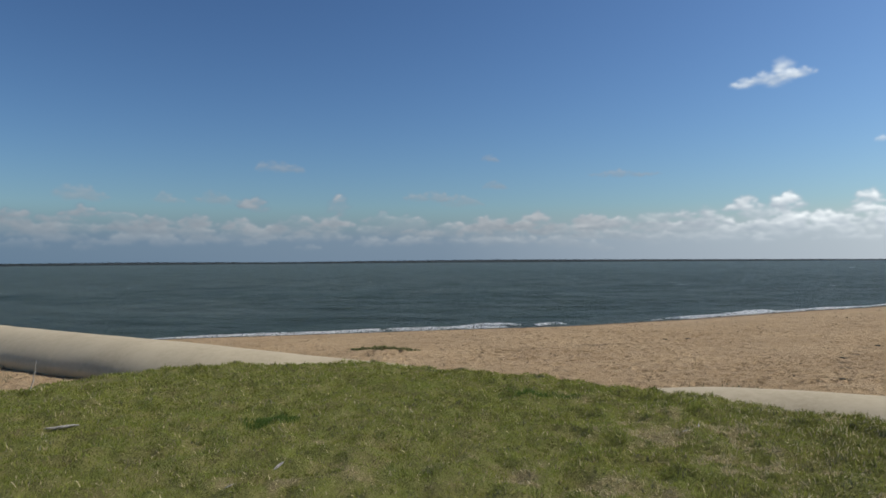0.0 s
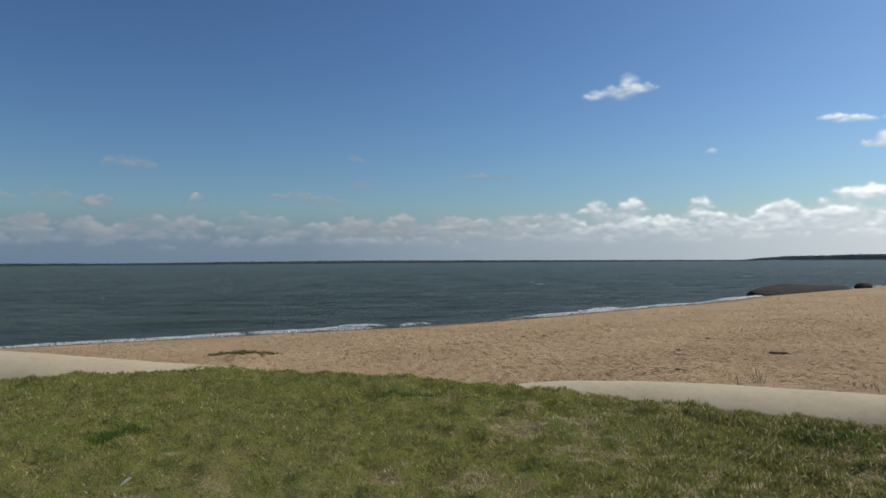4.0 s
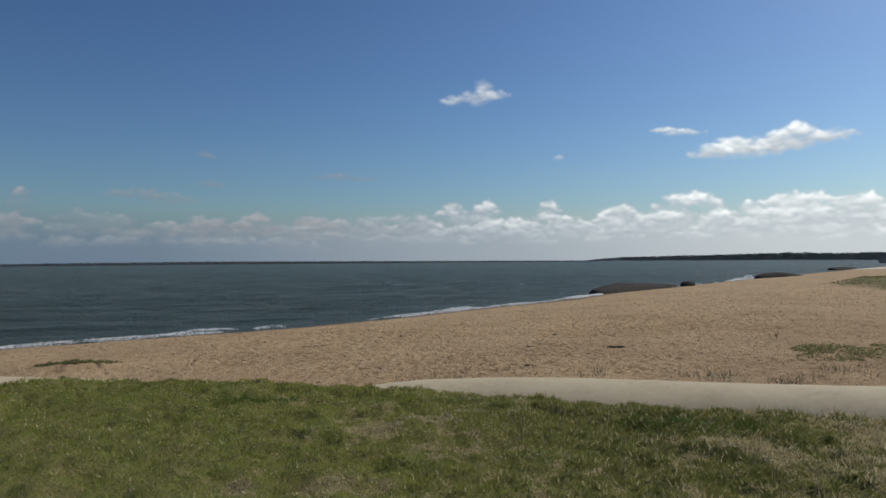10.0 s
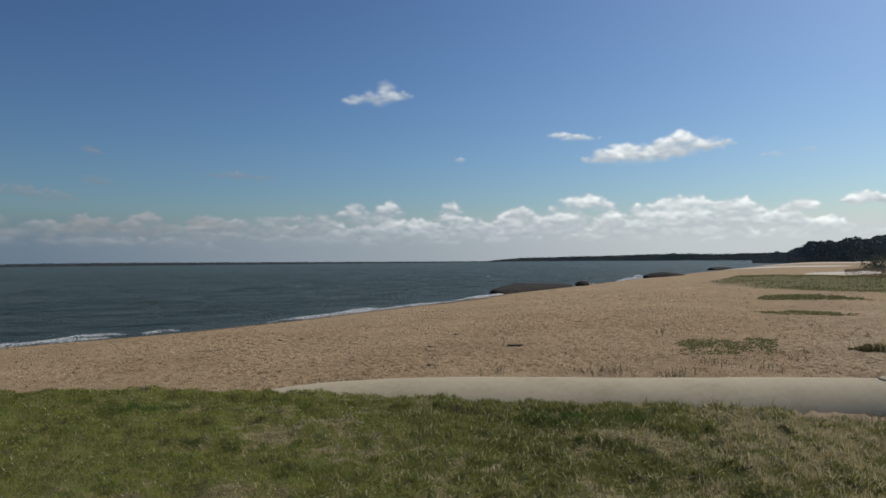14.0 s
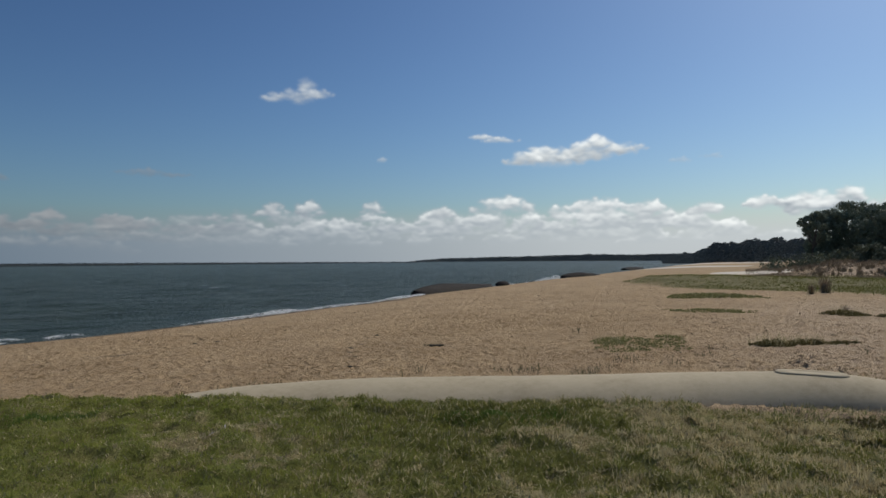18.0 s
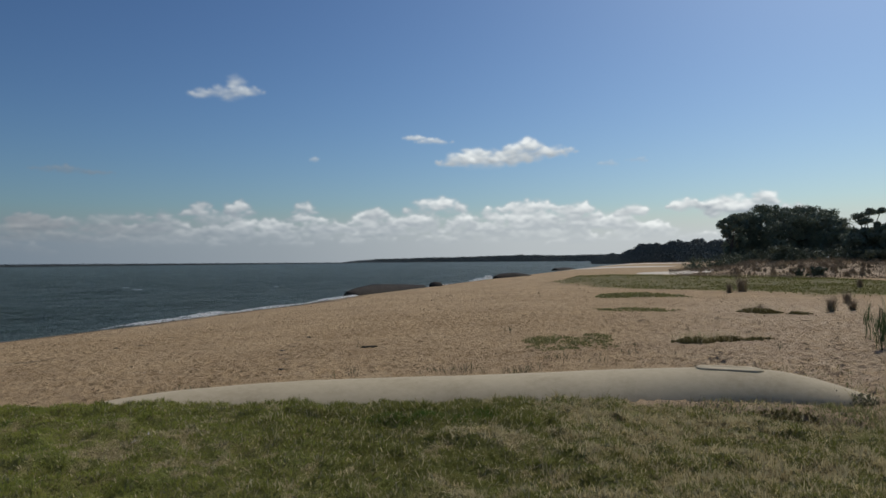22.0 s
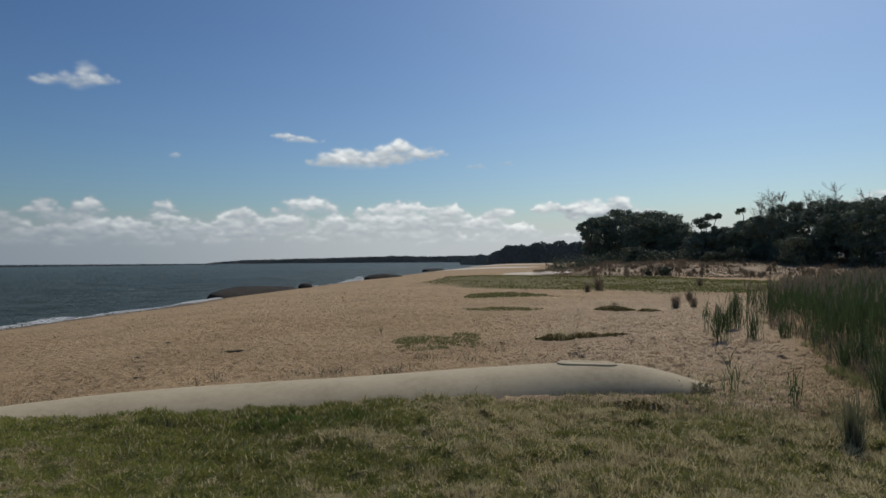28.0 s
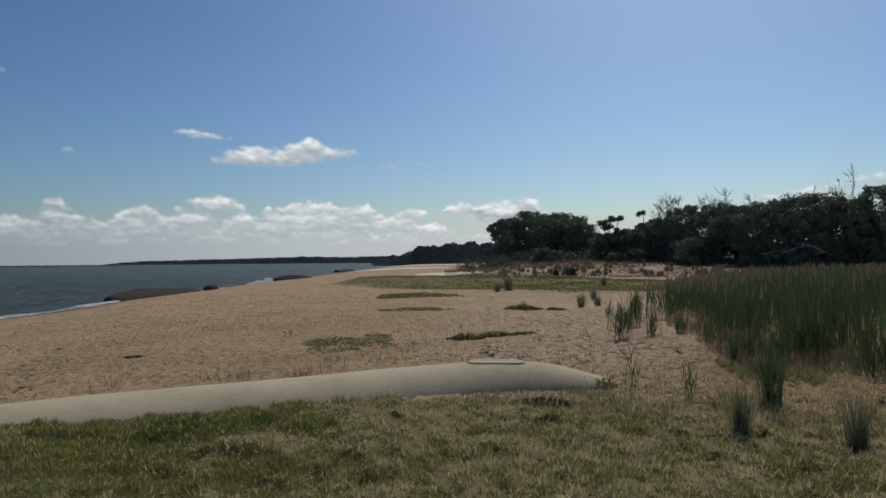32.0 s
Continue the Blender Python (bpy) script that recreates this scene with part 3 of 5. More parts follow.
def tree(az, r, top, spread, label, per=130, clumps=70, leaf=0.3, low=0.06):
    """A dense tree: a domed canopy of many clumps, ragged at the rim, over a short forked trunk."""
    x, y = polar(az, r)
    z = ground_at(x, y) - 0.1
    height = top - z
    ob = tagged(new("tree"), label, "tree", "coastal trees")
    ob.location = (x, y, z)
    lean = RNG.normal(size=2) * 0.04 * height
    trunk = crooked((0, 0, 0), (lean[0] * 0.5, lean[1] * 0.5, height * 0.35), 0.02 * height)
    raw("trunk", *limb(trunk, np.linspace(0.035, 0.022, 7) * height), BARK, True, ob)
    balls = []
    for k in range(clumps):
        a, q = RNG.uniform(0, 2 * math.pi), math.sqrt(RNG.uniform(0, 1))
        px, py = math.cos(a) * q * spread, math.sin(a) * q * spread
        size = spread * RNG.uniform(0.12, 0.30) * (1.1 - 0.3 * q)
        dome = height * (1 - 0.34 * q**2.2) * (1 + 0.05 * RNG.normal()) - size * 0.65
        pz = dome
        if k % 2:
            # the skirt of leaves round the sides, down to the ground
            q = RNG.uniform(0.7, 1.0)
            px, py, size = math.cos(a) * q * spread, math.sin(a) * q * spread, spread * RNG.uniform(0.16, 0.34)
            pz = height * RNG.uniform(low, 0.75)
        balls.append((px + lean[0], py + lean[1], min(pz, height - size * 0.65), size, size, size * 0.8))
    for px, py, pz, *_ in balls[:7]:
        raw("limb", *limb(crooked(trunk[-1], (px, py, pz), 0.015 * height, 5), np.linspace(0.016, 0.004, 5) * height, 5), BARK, True, ob)
    core = [(lean[0] + RNG.normal() * 0.3 * spread, lean[1] + RNG.normal() * 0.3 * spread, height * RNG.uniform(0.25, 0.62), 0.5 * spread, 0.5 * spread, 0.24 * height) for _ in range(4)]
    raw("crown", *merged([leaf_cloud(balls, per, leaf, 1.3), leaf_cloud(core, 260, leaf * 1.7, 1.0)]), LEAVES, False, ob)
    return ob


def umbrella_tree(az, r, pads, label, leaf=0.16):
    """A slender tree whose bare limbs each carry a flat pad of leaves; pads: azimuth, elevation, half width, half height."""
    x, y = polar(az, r)
    z = ground_at(x, y) - 0.1
    ob = tagged(new("tree"), label, "tree", "umbrella trees")
    ob.location = (x, y, z)
    fork = np.array((0.0, 0.0, 0.62 * (el_top(r, min(p[1] for p in pads)) - z)))
    raw("trunk", *limb(crooked((0, 0, 0), fork, 0.12), np.linspace(0.2, 0.11, 7)), BARK, True, ob)
    for a, e, wide, high in pads:
        px, py = polar(a, r)
        end = np.array((px - x, py - y, el_top(r, e) - z))
        raw("limb", *limb(crooked(fork, end, 0.1, 6), np.linspace(0.1, 0.04, 6), 5), BARK, True, ob)
        balls = []
        for _ in range(9):
            q, turn = RNG.uniform(0, 0.8), RNG.uniform(0, 2 * math.pi)
            size = wide * RNG.uniform(0.28, 0.55)
            balls.append((end[0] + math.cos(turn) * q * wide, end[1] + math.sin(turn) * q * wide, end[2] + high * (0.35 - 1.3 * q**2) - 0.3 * size + 0.12 * RNG.normal(), size, size, size * 0.85))
        raw("leaf_pad", *leaf_cloud(balls, 95, leaf, 0.8), LEAVES, False, ob)
    return ob


def dead_tree(az, r, top, label, spread=1.6, twigs=15, tilt=0.5, fine=9):
    """A bare tree: bent stem, branches and thin twigs."""
    x, y = polar(az, r)
    z = ground_at(x, y) - 0.1
    h = top - z
    ob = tagged(new("dead_tree"), label, "tree", "dead trees")
    ob.location = (x, y, z)
    trunk = crooked((0, 0, 0), (RNG.normal() * tilt, -RNG.uniform(-0.4, 1) * tilt, h * 0.9), 0.12, 9)
    raw("trunk", *limb(trunk, np.linspace(0.11, 0.02, 9), 5), DEADWOOD, True, ob)
    for k in range(twigs):
        i = RNG.integers(5, 9)
        a, lean = RNG.uniform(0, 2 * math.pi), RNG.uniform(0.2, 1.25)
        q = spread * RNG.uniform(0.6, 1.3) * (1.5 - 0.1 * i)
        way = np.array((math.cos(a) * math.sin(lean), math.sin(a) * math.sin(lean), math.cos(lean)))
        p = crooked(trunk[i], trunk[i] + way * q, 0.06 * q, 6)
        pieces = [limb(p, np.linspace(0.034, 0.014, 6), 4)]
        for _ in range(fine):
            s = p[RNG.integers(2, 6)]
            d = way + RNG.normal(size=3) * 0.42
            pieces.append(limb(crooked(s, s + d * q * RNG.uniform(0.25, 0.5), 0.03, 4), np.linspace(0.02, 0.01, 4), 3))
        raw("branch", *merged(pieces), DEADWOOD, True, ob)
    return ob


def el_top(r, el):
    return EYE + r * math.tan(radians(el))


def make_trees():
    big = "dense dark round-crowned coastal tree behind the dune"
    for az, r, el, spread in ((67.6, 121, 3.45, 3.0), (69.4, 122, 4.0, 4.4), (71.2, 119, 3.85, 4.6), (72.7, 121, 3.55, 4.0), (73.6, 117, 2.9, 2.6)):
        tree(az, r, el_top(r, el), spread, big, clumps=150, per=115, leaf=0.16)
    umbrella_tree(66.6, 115, ((65.9, 2.55, 0.9, 0.5), (66.3, 2.95, 1.1, 0.5), (66.9, 3.15, 1.1, 0.6), (66.2, 2.15, 0.8, 0.4), (66.8, 2.4, 1.2, 0.7), (67.2, 1.6, 1.3, 0.9)), "small spreading tree at the edge of the wood")
    umbrella_tree(75.6, 112, ((75.0, 3.0, 1.0, 0.5), (75.8, 3.3, 1.15, 0.5), (75.5, 2.65, 1.1, 0.45), (76.5, 3.3, 0.8, 0.35), (76.2, 2.3, 0.9, 0.4)), "slender open tree with small umbrella crowns against the sky", 0.14)
    umbrella_tree(78.4, 111, ((78.2, 3.65, 0.8, 0.5), (78.9, 2.9, 1.0, 0.5)), "thin tree with one small round head", 0.14)
    dark = "dark shaggy coastal tree in a dense row"
    for az, r, el, spread in ((75.4, 112, 2.1, 2.6), (77.0, 112, 2.4, 2.4), (78.3, 110, 2.85, 2.8), (79.8, 108, 3.2, 3.4), (81.7, 106, 4.1, 3.6), (83.4, 104, 4.2, 3.8), (85.3, 101, 4.0, 3.8), (87.2, 98, 4.2, 4.0), (89.4, 95, 4.65, 4.0), (91.3, 93, 4.6, 3.6), (92.9, 93, 4.1, 3.6), (94.6, 92, 4.9, 3.6), (98.0, 90, 5.4, 6.0), (103, 90, 5.5, 6.0)):
        tree(az, r, el_top(r, el), spread, dark, clumps=120, per=110, leaf=0.16)
    bare = "bare dead tree with bleached branches above the wood"
    for az, r, el, q, n in ((79.4, 108, 4.3, 1.6, 22), (80.2, 107, 4.7, 1.8, 26), (80.9, 107, 4.75, 1.4, 22), (82.6, 105, 4.6, 1.2, 14), (83.3, 104, 5.1, 1.1, 12), (84.3, 103, 5.3, 1.7, 16), (86.3, 101, 4.8, 1.5, 7), (90.4, 95, 5.4, 0.9, 6), (92.0, 94, 5.8, 1.4, 14)):
        dead_tree(az, r, el_top(r, el), bare, q * 1.1, int(n * 1.4))
    dead_tree(93.4, 97, el_top(97, 6.6), "tall bare leaning dead tree above the wood", 1.5, 6, 2.6)
    for az, r, el, spread in ((72.5, 78, -0.6, 0.6), (71.2, 78, -0.75, 0.35), (70.2, 108, 1.2, 2.2), (76.0, 106, 0.6, 2.0), (78.4, 104, 1.0, 2.4), (82.0, 98, 1.9, 3.4), (87.5, 94, 1.2, 2.6), (92.4, 90, 1.4, 3.0), (96, 88, 1.6, 3.5)):
        x, y = polar(az, r)
        z = ground_at(x, y)
        h = el_top(r, el) - z
        ob = tagged(new("shrub"), "rounded dark green shrub on the dune below the trees", "shrub", "shrubs")
        ob.location = (x, y, z)
        for k in range(3):
            raw("stem", *limb(crooked((0, 0, -0.1), (RNG.normal() * 0.3 * spread, RNG.normal() * 0.3 * spread, h * 0.6), 0.1, 5), np.linspace(0.06, 0.02, 5), 5), BARK, True, ob)
        raw("crown", *leaf_cloud([(RNG.normal() * spread * 0.5, RNG.normal() * spread * 0.5, h * RNG.uniform(0.05, 0.8), spread * 0.3, spread * 0.3, max(h * 0.18, 0.16)) for _ in range(40)], 140, min(0.15, 0.12 * spread), 1.2), SHRUB, False, ob)


def fallen_trunk(az0, r0, el0, az1, r1, el1, radius, label):
    """A bleached trunk lying slantwise, with stubs of branches."""
    a, b = np.array((*polar(az0, r0), el_top(r0, el0))), np.array((*polar(az1, r1), el_top(r1, el1)))
    ob = tagged(new("driftwood"), label, "driftwood", "fallen trunks")
    ob.location = a
    p = crooked((0, 0, 0), b - a, 0.04, 9)
    raw("log", *limb(p, np.linspace(1, 0.4, 9) * radius, 7), DEADWOOD, True, ob)
    for k in (3, 5, 6):
        raw("branch", *limb(crooked(p[k], p[k] + RNG.normal(size=3) * (0.6, 0.6, 0.5), 0.05, 5), np.linspace(0.5, 0.15, 5) * radius, 5), DEADWOOD, True, ob)


def wooded(name, az0, az1, r0, r1, tops, per, leaf, label, count, deep=40, rough=1.0, green=None):
    """A distant wooded shore: a low bank of ground under crowded crowns. tops: azimuths and elevations of its outline."""
    az = np.linspace(az0, az1, 160)
    el = np.interp(az, tops[0], tops[1]) 
    r = np.interp(az, [az0, az1], [r0, r1])
    rows = []
    for off, share in ((-deep * 0.9, 0.0), (-deep * 0.2, 0.15), (deep, 0.8), (deep * 3, 0.8), (deep * 4, -0.3)):
        x, y = polar(az, r + off)
        z = SEA - 0.4 + (EYE - SEA + r * np.tan(np.radians(el))) * share
        rows.append(np.stack([x, y, z], -1))
    thing = tagged(new(name), label, "wooded shore", kind="structure")
    # bank and canopy take the haze-tinted leaf colour unless green is given
    raw("bank", np.concatenate(rows), lattice(5, 160), green or HAZED_LEAVES, True, thing)
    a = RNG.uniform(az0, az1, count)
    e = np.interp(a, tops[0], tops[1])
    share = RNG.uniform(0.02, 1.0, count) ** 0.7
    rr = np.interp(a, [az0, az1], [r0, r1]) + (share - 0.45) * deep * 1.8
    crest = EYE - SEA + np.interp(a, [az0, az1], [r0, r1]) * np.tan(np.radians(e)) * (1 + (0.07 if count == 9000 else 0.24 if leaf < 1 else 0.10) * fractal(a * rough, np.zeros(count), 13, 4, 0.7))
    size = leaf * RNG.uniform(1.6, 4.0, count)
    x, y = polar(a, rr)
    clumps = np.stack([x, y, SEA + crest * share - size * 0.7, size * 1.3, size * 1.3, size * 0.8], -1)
    tagged(raw("canopy", *leaf_cloud(clumps, per, leaf, 1.0), green or HAZED_LEAVES, False, thing), kind="stuff")


def make_distance():
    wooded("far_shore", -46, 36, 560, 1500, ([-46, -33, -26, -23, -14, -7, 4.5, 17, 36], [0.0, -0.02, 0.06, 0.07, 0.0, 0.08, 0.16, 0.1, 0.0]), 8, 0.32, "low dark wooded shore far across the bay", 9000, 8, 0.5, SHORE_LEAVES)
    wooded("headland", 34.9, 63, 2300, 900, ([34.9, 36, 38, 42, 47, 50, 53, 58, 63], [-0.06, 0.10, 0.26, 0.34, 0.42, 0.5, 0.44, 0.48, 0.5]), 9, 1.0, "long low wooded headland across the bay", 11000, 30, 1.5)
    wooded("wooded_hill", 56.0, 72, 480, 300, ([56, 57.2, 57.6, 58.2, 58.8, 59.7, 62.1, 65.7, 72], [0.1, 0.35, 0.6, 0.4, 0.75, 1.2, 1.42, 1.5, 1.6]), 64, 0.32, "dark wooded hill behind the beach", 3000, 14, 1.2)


make_trees()
make_distance()
for ends in ((88.4, 90, 0.35, 90.6, 90.5, 1.0, 0.09), (90.0, 89, 0.9, 91.6, 88.5, 0.1, 0.1), (86.9, 91, 0.2, 88.2, 90.5, 0.5, 0.08)):
    fallen_trunk(*ends, "bleached fallen trunk lying at the foot of the wood")


# ---- clouds and haze, a backdrop beyond the far shore ----
def cloud_material():
    m, t, p = shader("cloud")
    t.nodes.remove(p)
    bright = t.nodes.new("ShaderNodeAttribute")
    bright.attribute_name = "bright"
    grey = t.nodes.new("ShaderNodeAttribute")
    grey.attribute_name = "thin"
    colour = blend(t, bright.outputs["Fac"], (0.102, 0.160, 0.232), (0.93, 0.965, 0.96))
    shade = t.nodes.new("ShaderNodeAttribute")
    shade.attribute_name = "shade"
    dim = blend(t, bright.outputs["Fac"], (0.12, 0.155, 0.195), (0.54, 0.54, 0.54))
    colour = blend(t, shade.outputs["Fac"], colour, dim)
    glow = t.nodes.new("ShaderNodeEmission")
    t.links.new(colour, glow.inputs["Color"])
    clear = t.nodes.new("ShaderNodeBsdfTransparent")
    mix = t.nodes.new("ShaderNodeMixShader")
    t.links.new(grey.outputs["Fac"], mix.inputs[0])
    t.links.new(clear.outputs[0], mix.inputs[1])
    t.links.new(glow.outputs[0], mix.inputs[2])
    t.links.new(mix.outputs[0], t.nodes["Material Output"].inputs[0])
    return m


CLOUD = cloud_material()


def sheet(name, A, E, alpha, bright, far, label, category, kind="", shade=None):
    """A far curved sheet of cloud over a grid of azimuths and elevations, kept only where there is any."""
    shade = np.zeros(A.shape) if shade is None else shade
    x, y = polar(A, far * np.cos(np.radians(E)))
    z = EYE + far * np.sin(np.radians(E))
    f = lattice(*A.shape)
    f = f[alpha.ravel()[f].max(1) > 0.012]
    used = np.unique(f)
    slot = np.zeros(A.size, int)
    slot[used] = np.arange(len(used))
    v = np.stack([x, y, z], -1).reshape(-1, 3)[used]
    ob = raw(name, v, slot[f], CLOUD, True, layers=(("bright", np.clip(bright, 0, 1).ravel()[used]), ("thin", np.clip(alpha, 0, 0.97).ravel()[used]), ("shade", np.clip(shade, 0, 1).ravel()[used])))
    ob.visible_shadow = False
    tagged(ob, label, category, "" if kind else "clouds", kind)


def softened(field, passes):
    """Each value drawn towards its neighbours' mean."""
    for _ in range(passes):
        p = np.pad(field, 1, mode="edge")
        field = 0.4 * field + 0.15 * (p[:-2, 1:-1] + p[2:, 1:-1] + p[1:-1, :-2] + p[1:-1, 2:])
    return field


def puffs(a0, base, wide, high, rng):
    """Rounded heads of one heap of cloud: centre, height and radius of each, smaller towards its ends."""
    out = []
    for _ in range(int(9 + 4 * wide / high)):
        u = rng.uniform(-1, 1)
        roof = high * (1 - 0.8 * abs(u) ** 1.8) * rng.uniform(0.75, 1.05)
        r = high * rng.uniform(0.22, 0.46) * (1 - 0.4 * abs(u))
        out.append((a0 + u * wide, base + max(roof - r, 0.0) * rng.uniform(0.5, 1.0), r))
    return out


def heap(rows, az, el, seed, ragged=1.0, soft=0.5, grain=1.0):
    """Cumulus inside given mounds (azimuth, base, half width, height): how thick and how lit they are."""
    rng = np.random.default_rng(seed + 500)
    A, E = np.meshgrid(az, el, indexing="ij")
    bend = 0.30 * ragged
    wa = A + bend * fractal(A * 1.1 * grain, E * 1.5 * grain, seed, 5, 0.55)
    we = E + bend * 0.8 * fractal(A * 1.1 * grain + 40, E * 1.5 * grain, seed + 9, 5, 0.55)
    wisp = fractal(A * 0.8 * grain, E * 2.0 * grain, seed + 5, 5, 0.6)
    alpha, lit = np.zeros(A.shape), np.full(A.shape, 0.5)
    thin = el[-1] - el[-2]
    for a0, base, wide, high in sorted(rows, key=lambda row: row[1]):
        lo, hi = np.searchsorted(az, (a0 - 1.5 * wide - 0.9, a0 + 1.5 * wide + 0.9))
        if hi - lo < 5:
            continue
        part = (slice(lo, hi), slice(None))
        x, y = wa[part], we[part]
        up = y - base
        full = 0.95 - ((x - a0) / (1.1 * wide)) ** 2 - (up / np.where(up > 0, 0.85 * high, 0.45 * high)) ** 2
        depth = 0.5 * high * np.sqrt(np.clip(full, 0, 1))
        for px, py, r in puffs(a0, base, wide, high, rng):
            q = 1 - ((x - px) / (1.3 * r)) ** 2 - ((y - py) / r) ** 2
            full = np.maximum(full, q)
            depth = np.maximum(depth, 0.15 * high + r * np.sqrt(np.clip(q, 0, 1)))
        v = (E[part] - base) / high
        cover = step(0.0, 0.75 * soft, full + 0.55 * ragged * wisp[part] - 0.08)
        cover = cover * step(-0.55, 0.1, v + 0.3 * wisp[part])
        slope = -np.gradient(softened(depth, 5), thin, axis=1) / 1.2
        lean = -np.gradient(softened(depth, 5), az[lo + 1] - az[lo], axis=0) / 1.2
        own = 0.60 + 0.36 * np.tanh(0.35 * lean + 1.3 * slope) + 0.22 * np.clip(v - 0.4, -0.8, 0.7) + 0.30 * wisp[part]
        lit[part] = lit[part] * (1 - cover) + own * cover
        alpha[part] = 1 - (1 - alpha[part]) * (1 - cover)
    return A, E, softened(alpha, 4), softened(lit, 4)


# cloud glow by azimuth, raised behind the viewpoint to brighten the ambient light
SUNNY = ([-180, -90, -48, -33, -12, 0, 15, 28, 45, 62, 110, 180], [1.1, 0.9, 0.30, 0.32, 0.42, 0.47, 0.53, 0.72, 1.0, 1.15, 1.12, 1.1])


def make_clouds():
    def one(rows, az, el, seed, far, label, glow=1.0, ragged=1.0, soft=0.5, fade=1.0, grain=1.0, grey=0.0):
        A, E, alpha, lit = heap(rows, np.arange(*az, 0.06), np.arange(*el, 0.05), seed, ragged, soft, grain)
        sheet("cloud", A, E, alpha * fade, lit * glow, far, label, "cloud", shade=np.full(A.shape, grey))

    one([(24.5, 13.2, 1.5, 0.8), (25.8, 13.3, 1.5, 1.1), (26.8, 13.5, 0.8, 1.7), (27.7, 13.6, 1.2, 0.7)], (21, 32), (11.5, 16.5), 3, 4790, "small white cloud with ragged edges in blue sky", 0.95, 1.2, 2.1, 0.8, 0.95)
    one([(44.8, 8.3, 1.5, 1.1), (46.2, 8.2, 1.7, 1.7), (47.8, 8.1, 1.5, 2.15), (49.4, 8.4, 1.5, 1.6), (51.0, 8.7, 1.7, 1.85), (52.7, 8.8, 1.5, 1.1), (54.0, 8.9, 1.0, 0.6)], (41, 57), (7, 12), 11, 4785, "long white cloud with puffed top in blue sky", 1.12, 1.1, 1.4, 0.97, 1.0)
    one([(41.4, 10.2, 1.2, 0.4), (42.9, 9.9, 1.7, 0.5)], (39, 46), (9, 11.5), 12, 4784, "small torn scrap of white cloud", 1.1, 1.1, 1.5, 0.85, 1.2)
    one([(63.3, 4.1, 1.4, 0.9), (65.0, 3.9, 1.3, 1.1), (66.6, 3.6, 1.7, 2.1), (69.0, 3.7, 1.6, 1.8), (71, 3.3, 1.5, 1.2)], (60, 74), (2.4, 6.5), 14, 4780, "white cloud standing behind the treetops", 1.2, 1.0, 1.0)
    one([(33.0, 8.4, 0.5, 0.35)], (31.5, 35), (7.5, 9.5), 19, 4778, "tiny wisp of cloud in blue sky", 0.9, 1.0, 1.4, 0.5, 1.8)
    one([(57.4, 7.8, 0.9, 0.4), (59.7, 8.0, 0.9, 0.4)], (55, 64), (7, 9.5), 23, 4776, "thin wisps of cloud in blue sky", 0.9, 1.1, 1.6, 0.45, 1.6)
    one([(85.5, 3.5, 4, 0.9), (90, 4.2, 4, 1.2), (95, 5.0, 4, 1.4), (100, 5.8, 4, 1.4)], (78, 108), (2.5, 9), 27, 4774, "long thin streak of white cloud above the wood", 1.1, 1.0, 1.6, 0.8, 0.5)
    for a, e, w, h in ((-13.8, 7.5, 1.7, 0.7), (-1.3, 5.2, 1.8, 0.6), (4.2, 6.2, 0.9, 0.5), (3.9, 8.4, 0.7, 0.4), (1.2, 4.8, 1.6, 0.7), (14.5, 6.9, 2.5, 0.3), (-18.6, 4.9, 1.3, 0.8), (-28.5, 5.0, 1.6, 0.8), (-22.3, 4.8, 1.0, 0.5)):
        one([(a, e, w, h * 1.5), (a + 0.7 * w, e - 0.1, 0.7 * w, h)], (a - 5, a + 5), (e - 1.4, e + 2.4), 31 + int(a), 4772, "thin grey scrap of cloud over the bank", 0.42, 1.2, 1.6, 0.5, 1.3, 0.9)
    # the bank: mounds along the horizon, over haze, carried on unseen behind the viewpoint
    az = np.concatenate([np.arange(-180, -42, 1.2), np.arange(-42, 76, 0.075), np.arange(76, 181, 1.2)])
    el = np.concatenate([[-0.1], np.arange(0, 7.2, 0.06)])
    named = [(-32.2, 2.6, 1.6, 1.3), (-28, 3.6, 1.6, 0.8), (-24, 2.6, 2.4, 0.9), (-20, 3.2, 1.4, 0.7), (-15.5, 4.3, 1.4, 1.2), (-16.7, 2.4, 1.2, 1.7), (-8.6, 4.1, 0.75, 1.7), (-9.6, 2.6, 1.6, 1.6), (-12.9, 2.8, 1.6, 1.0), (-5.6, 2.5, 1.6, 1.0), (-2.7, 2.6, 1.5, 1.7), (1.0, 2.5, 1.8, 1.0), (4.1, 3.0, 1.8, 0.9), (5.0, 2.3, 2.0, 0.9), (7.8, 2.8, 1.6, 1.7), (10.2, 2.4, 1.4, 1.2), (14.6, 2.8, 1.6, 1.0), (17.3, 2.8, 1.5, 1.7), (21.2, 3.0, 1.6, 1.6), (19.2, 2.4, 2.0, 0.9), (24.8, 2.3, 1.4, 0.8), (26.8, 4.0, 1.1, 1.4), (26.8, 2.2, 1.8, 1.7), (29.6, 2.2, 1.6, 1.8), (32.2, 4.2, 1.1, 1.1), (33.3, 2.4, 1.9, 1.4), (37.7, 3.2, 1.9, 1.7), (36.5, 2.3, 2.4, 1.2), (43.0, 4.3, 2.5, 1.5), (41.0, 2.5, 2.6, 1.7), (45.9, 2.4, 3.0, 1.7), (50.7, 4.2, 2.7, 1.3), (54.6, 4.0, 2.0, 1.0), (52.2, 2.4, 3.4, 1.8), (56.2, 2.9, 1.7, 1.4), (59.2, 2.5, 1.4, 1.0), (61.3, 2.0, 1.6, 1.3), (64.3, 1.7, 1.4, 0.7)]
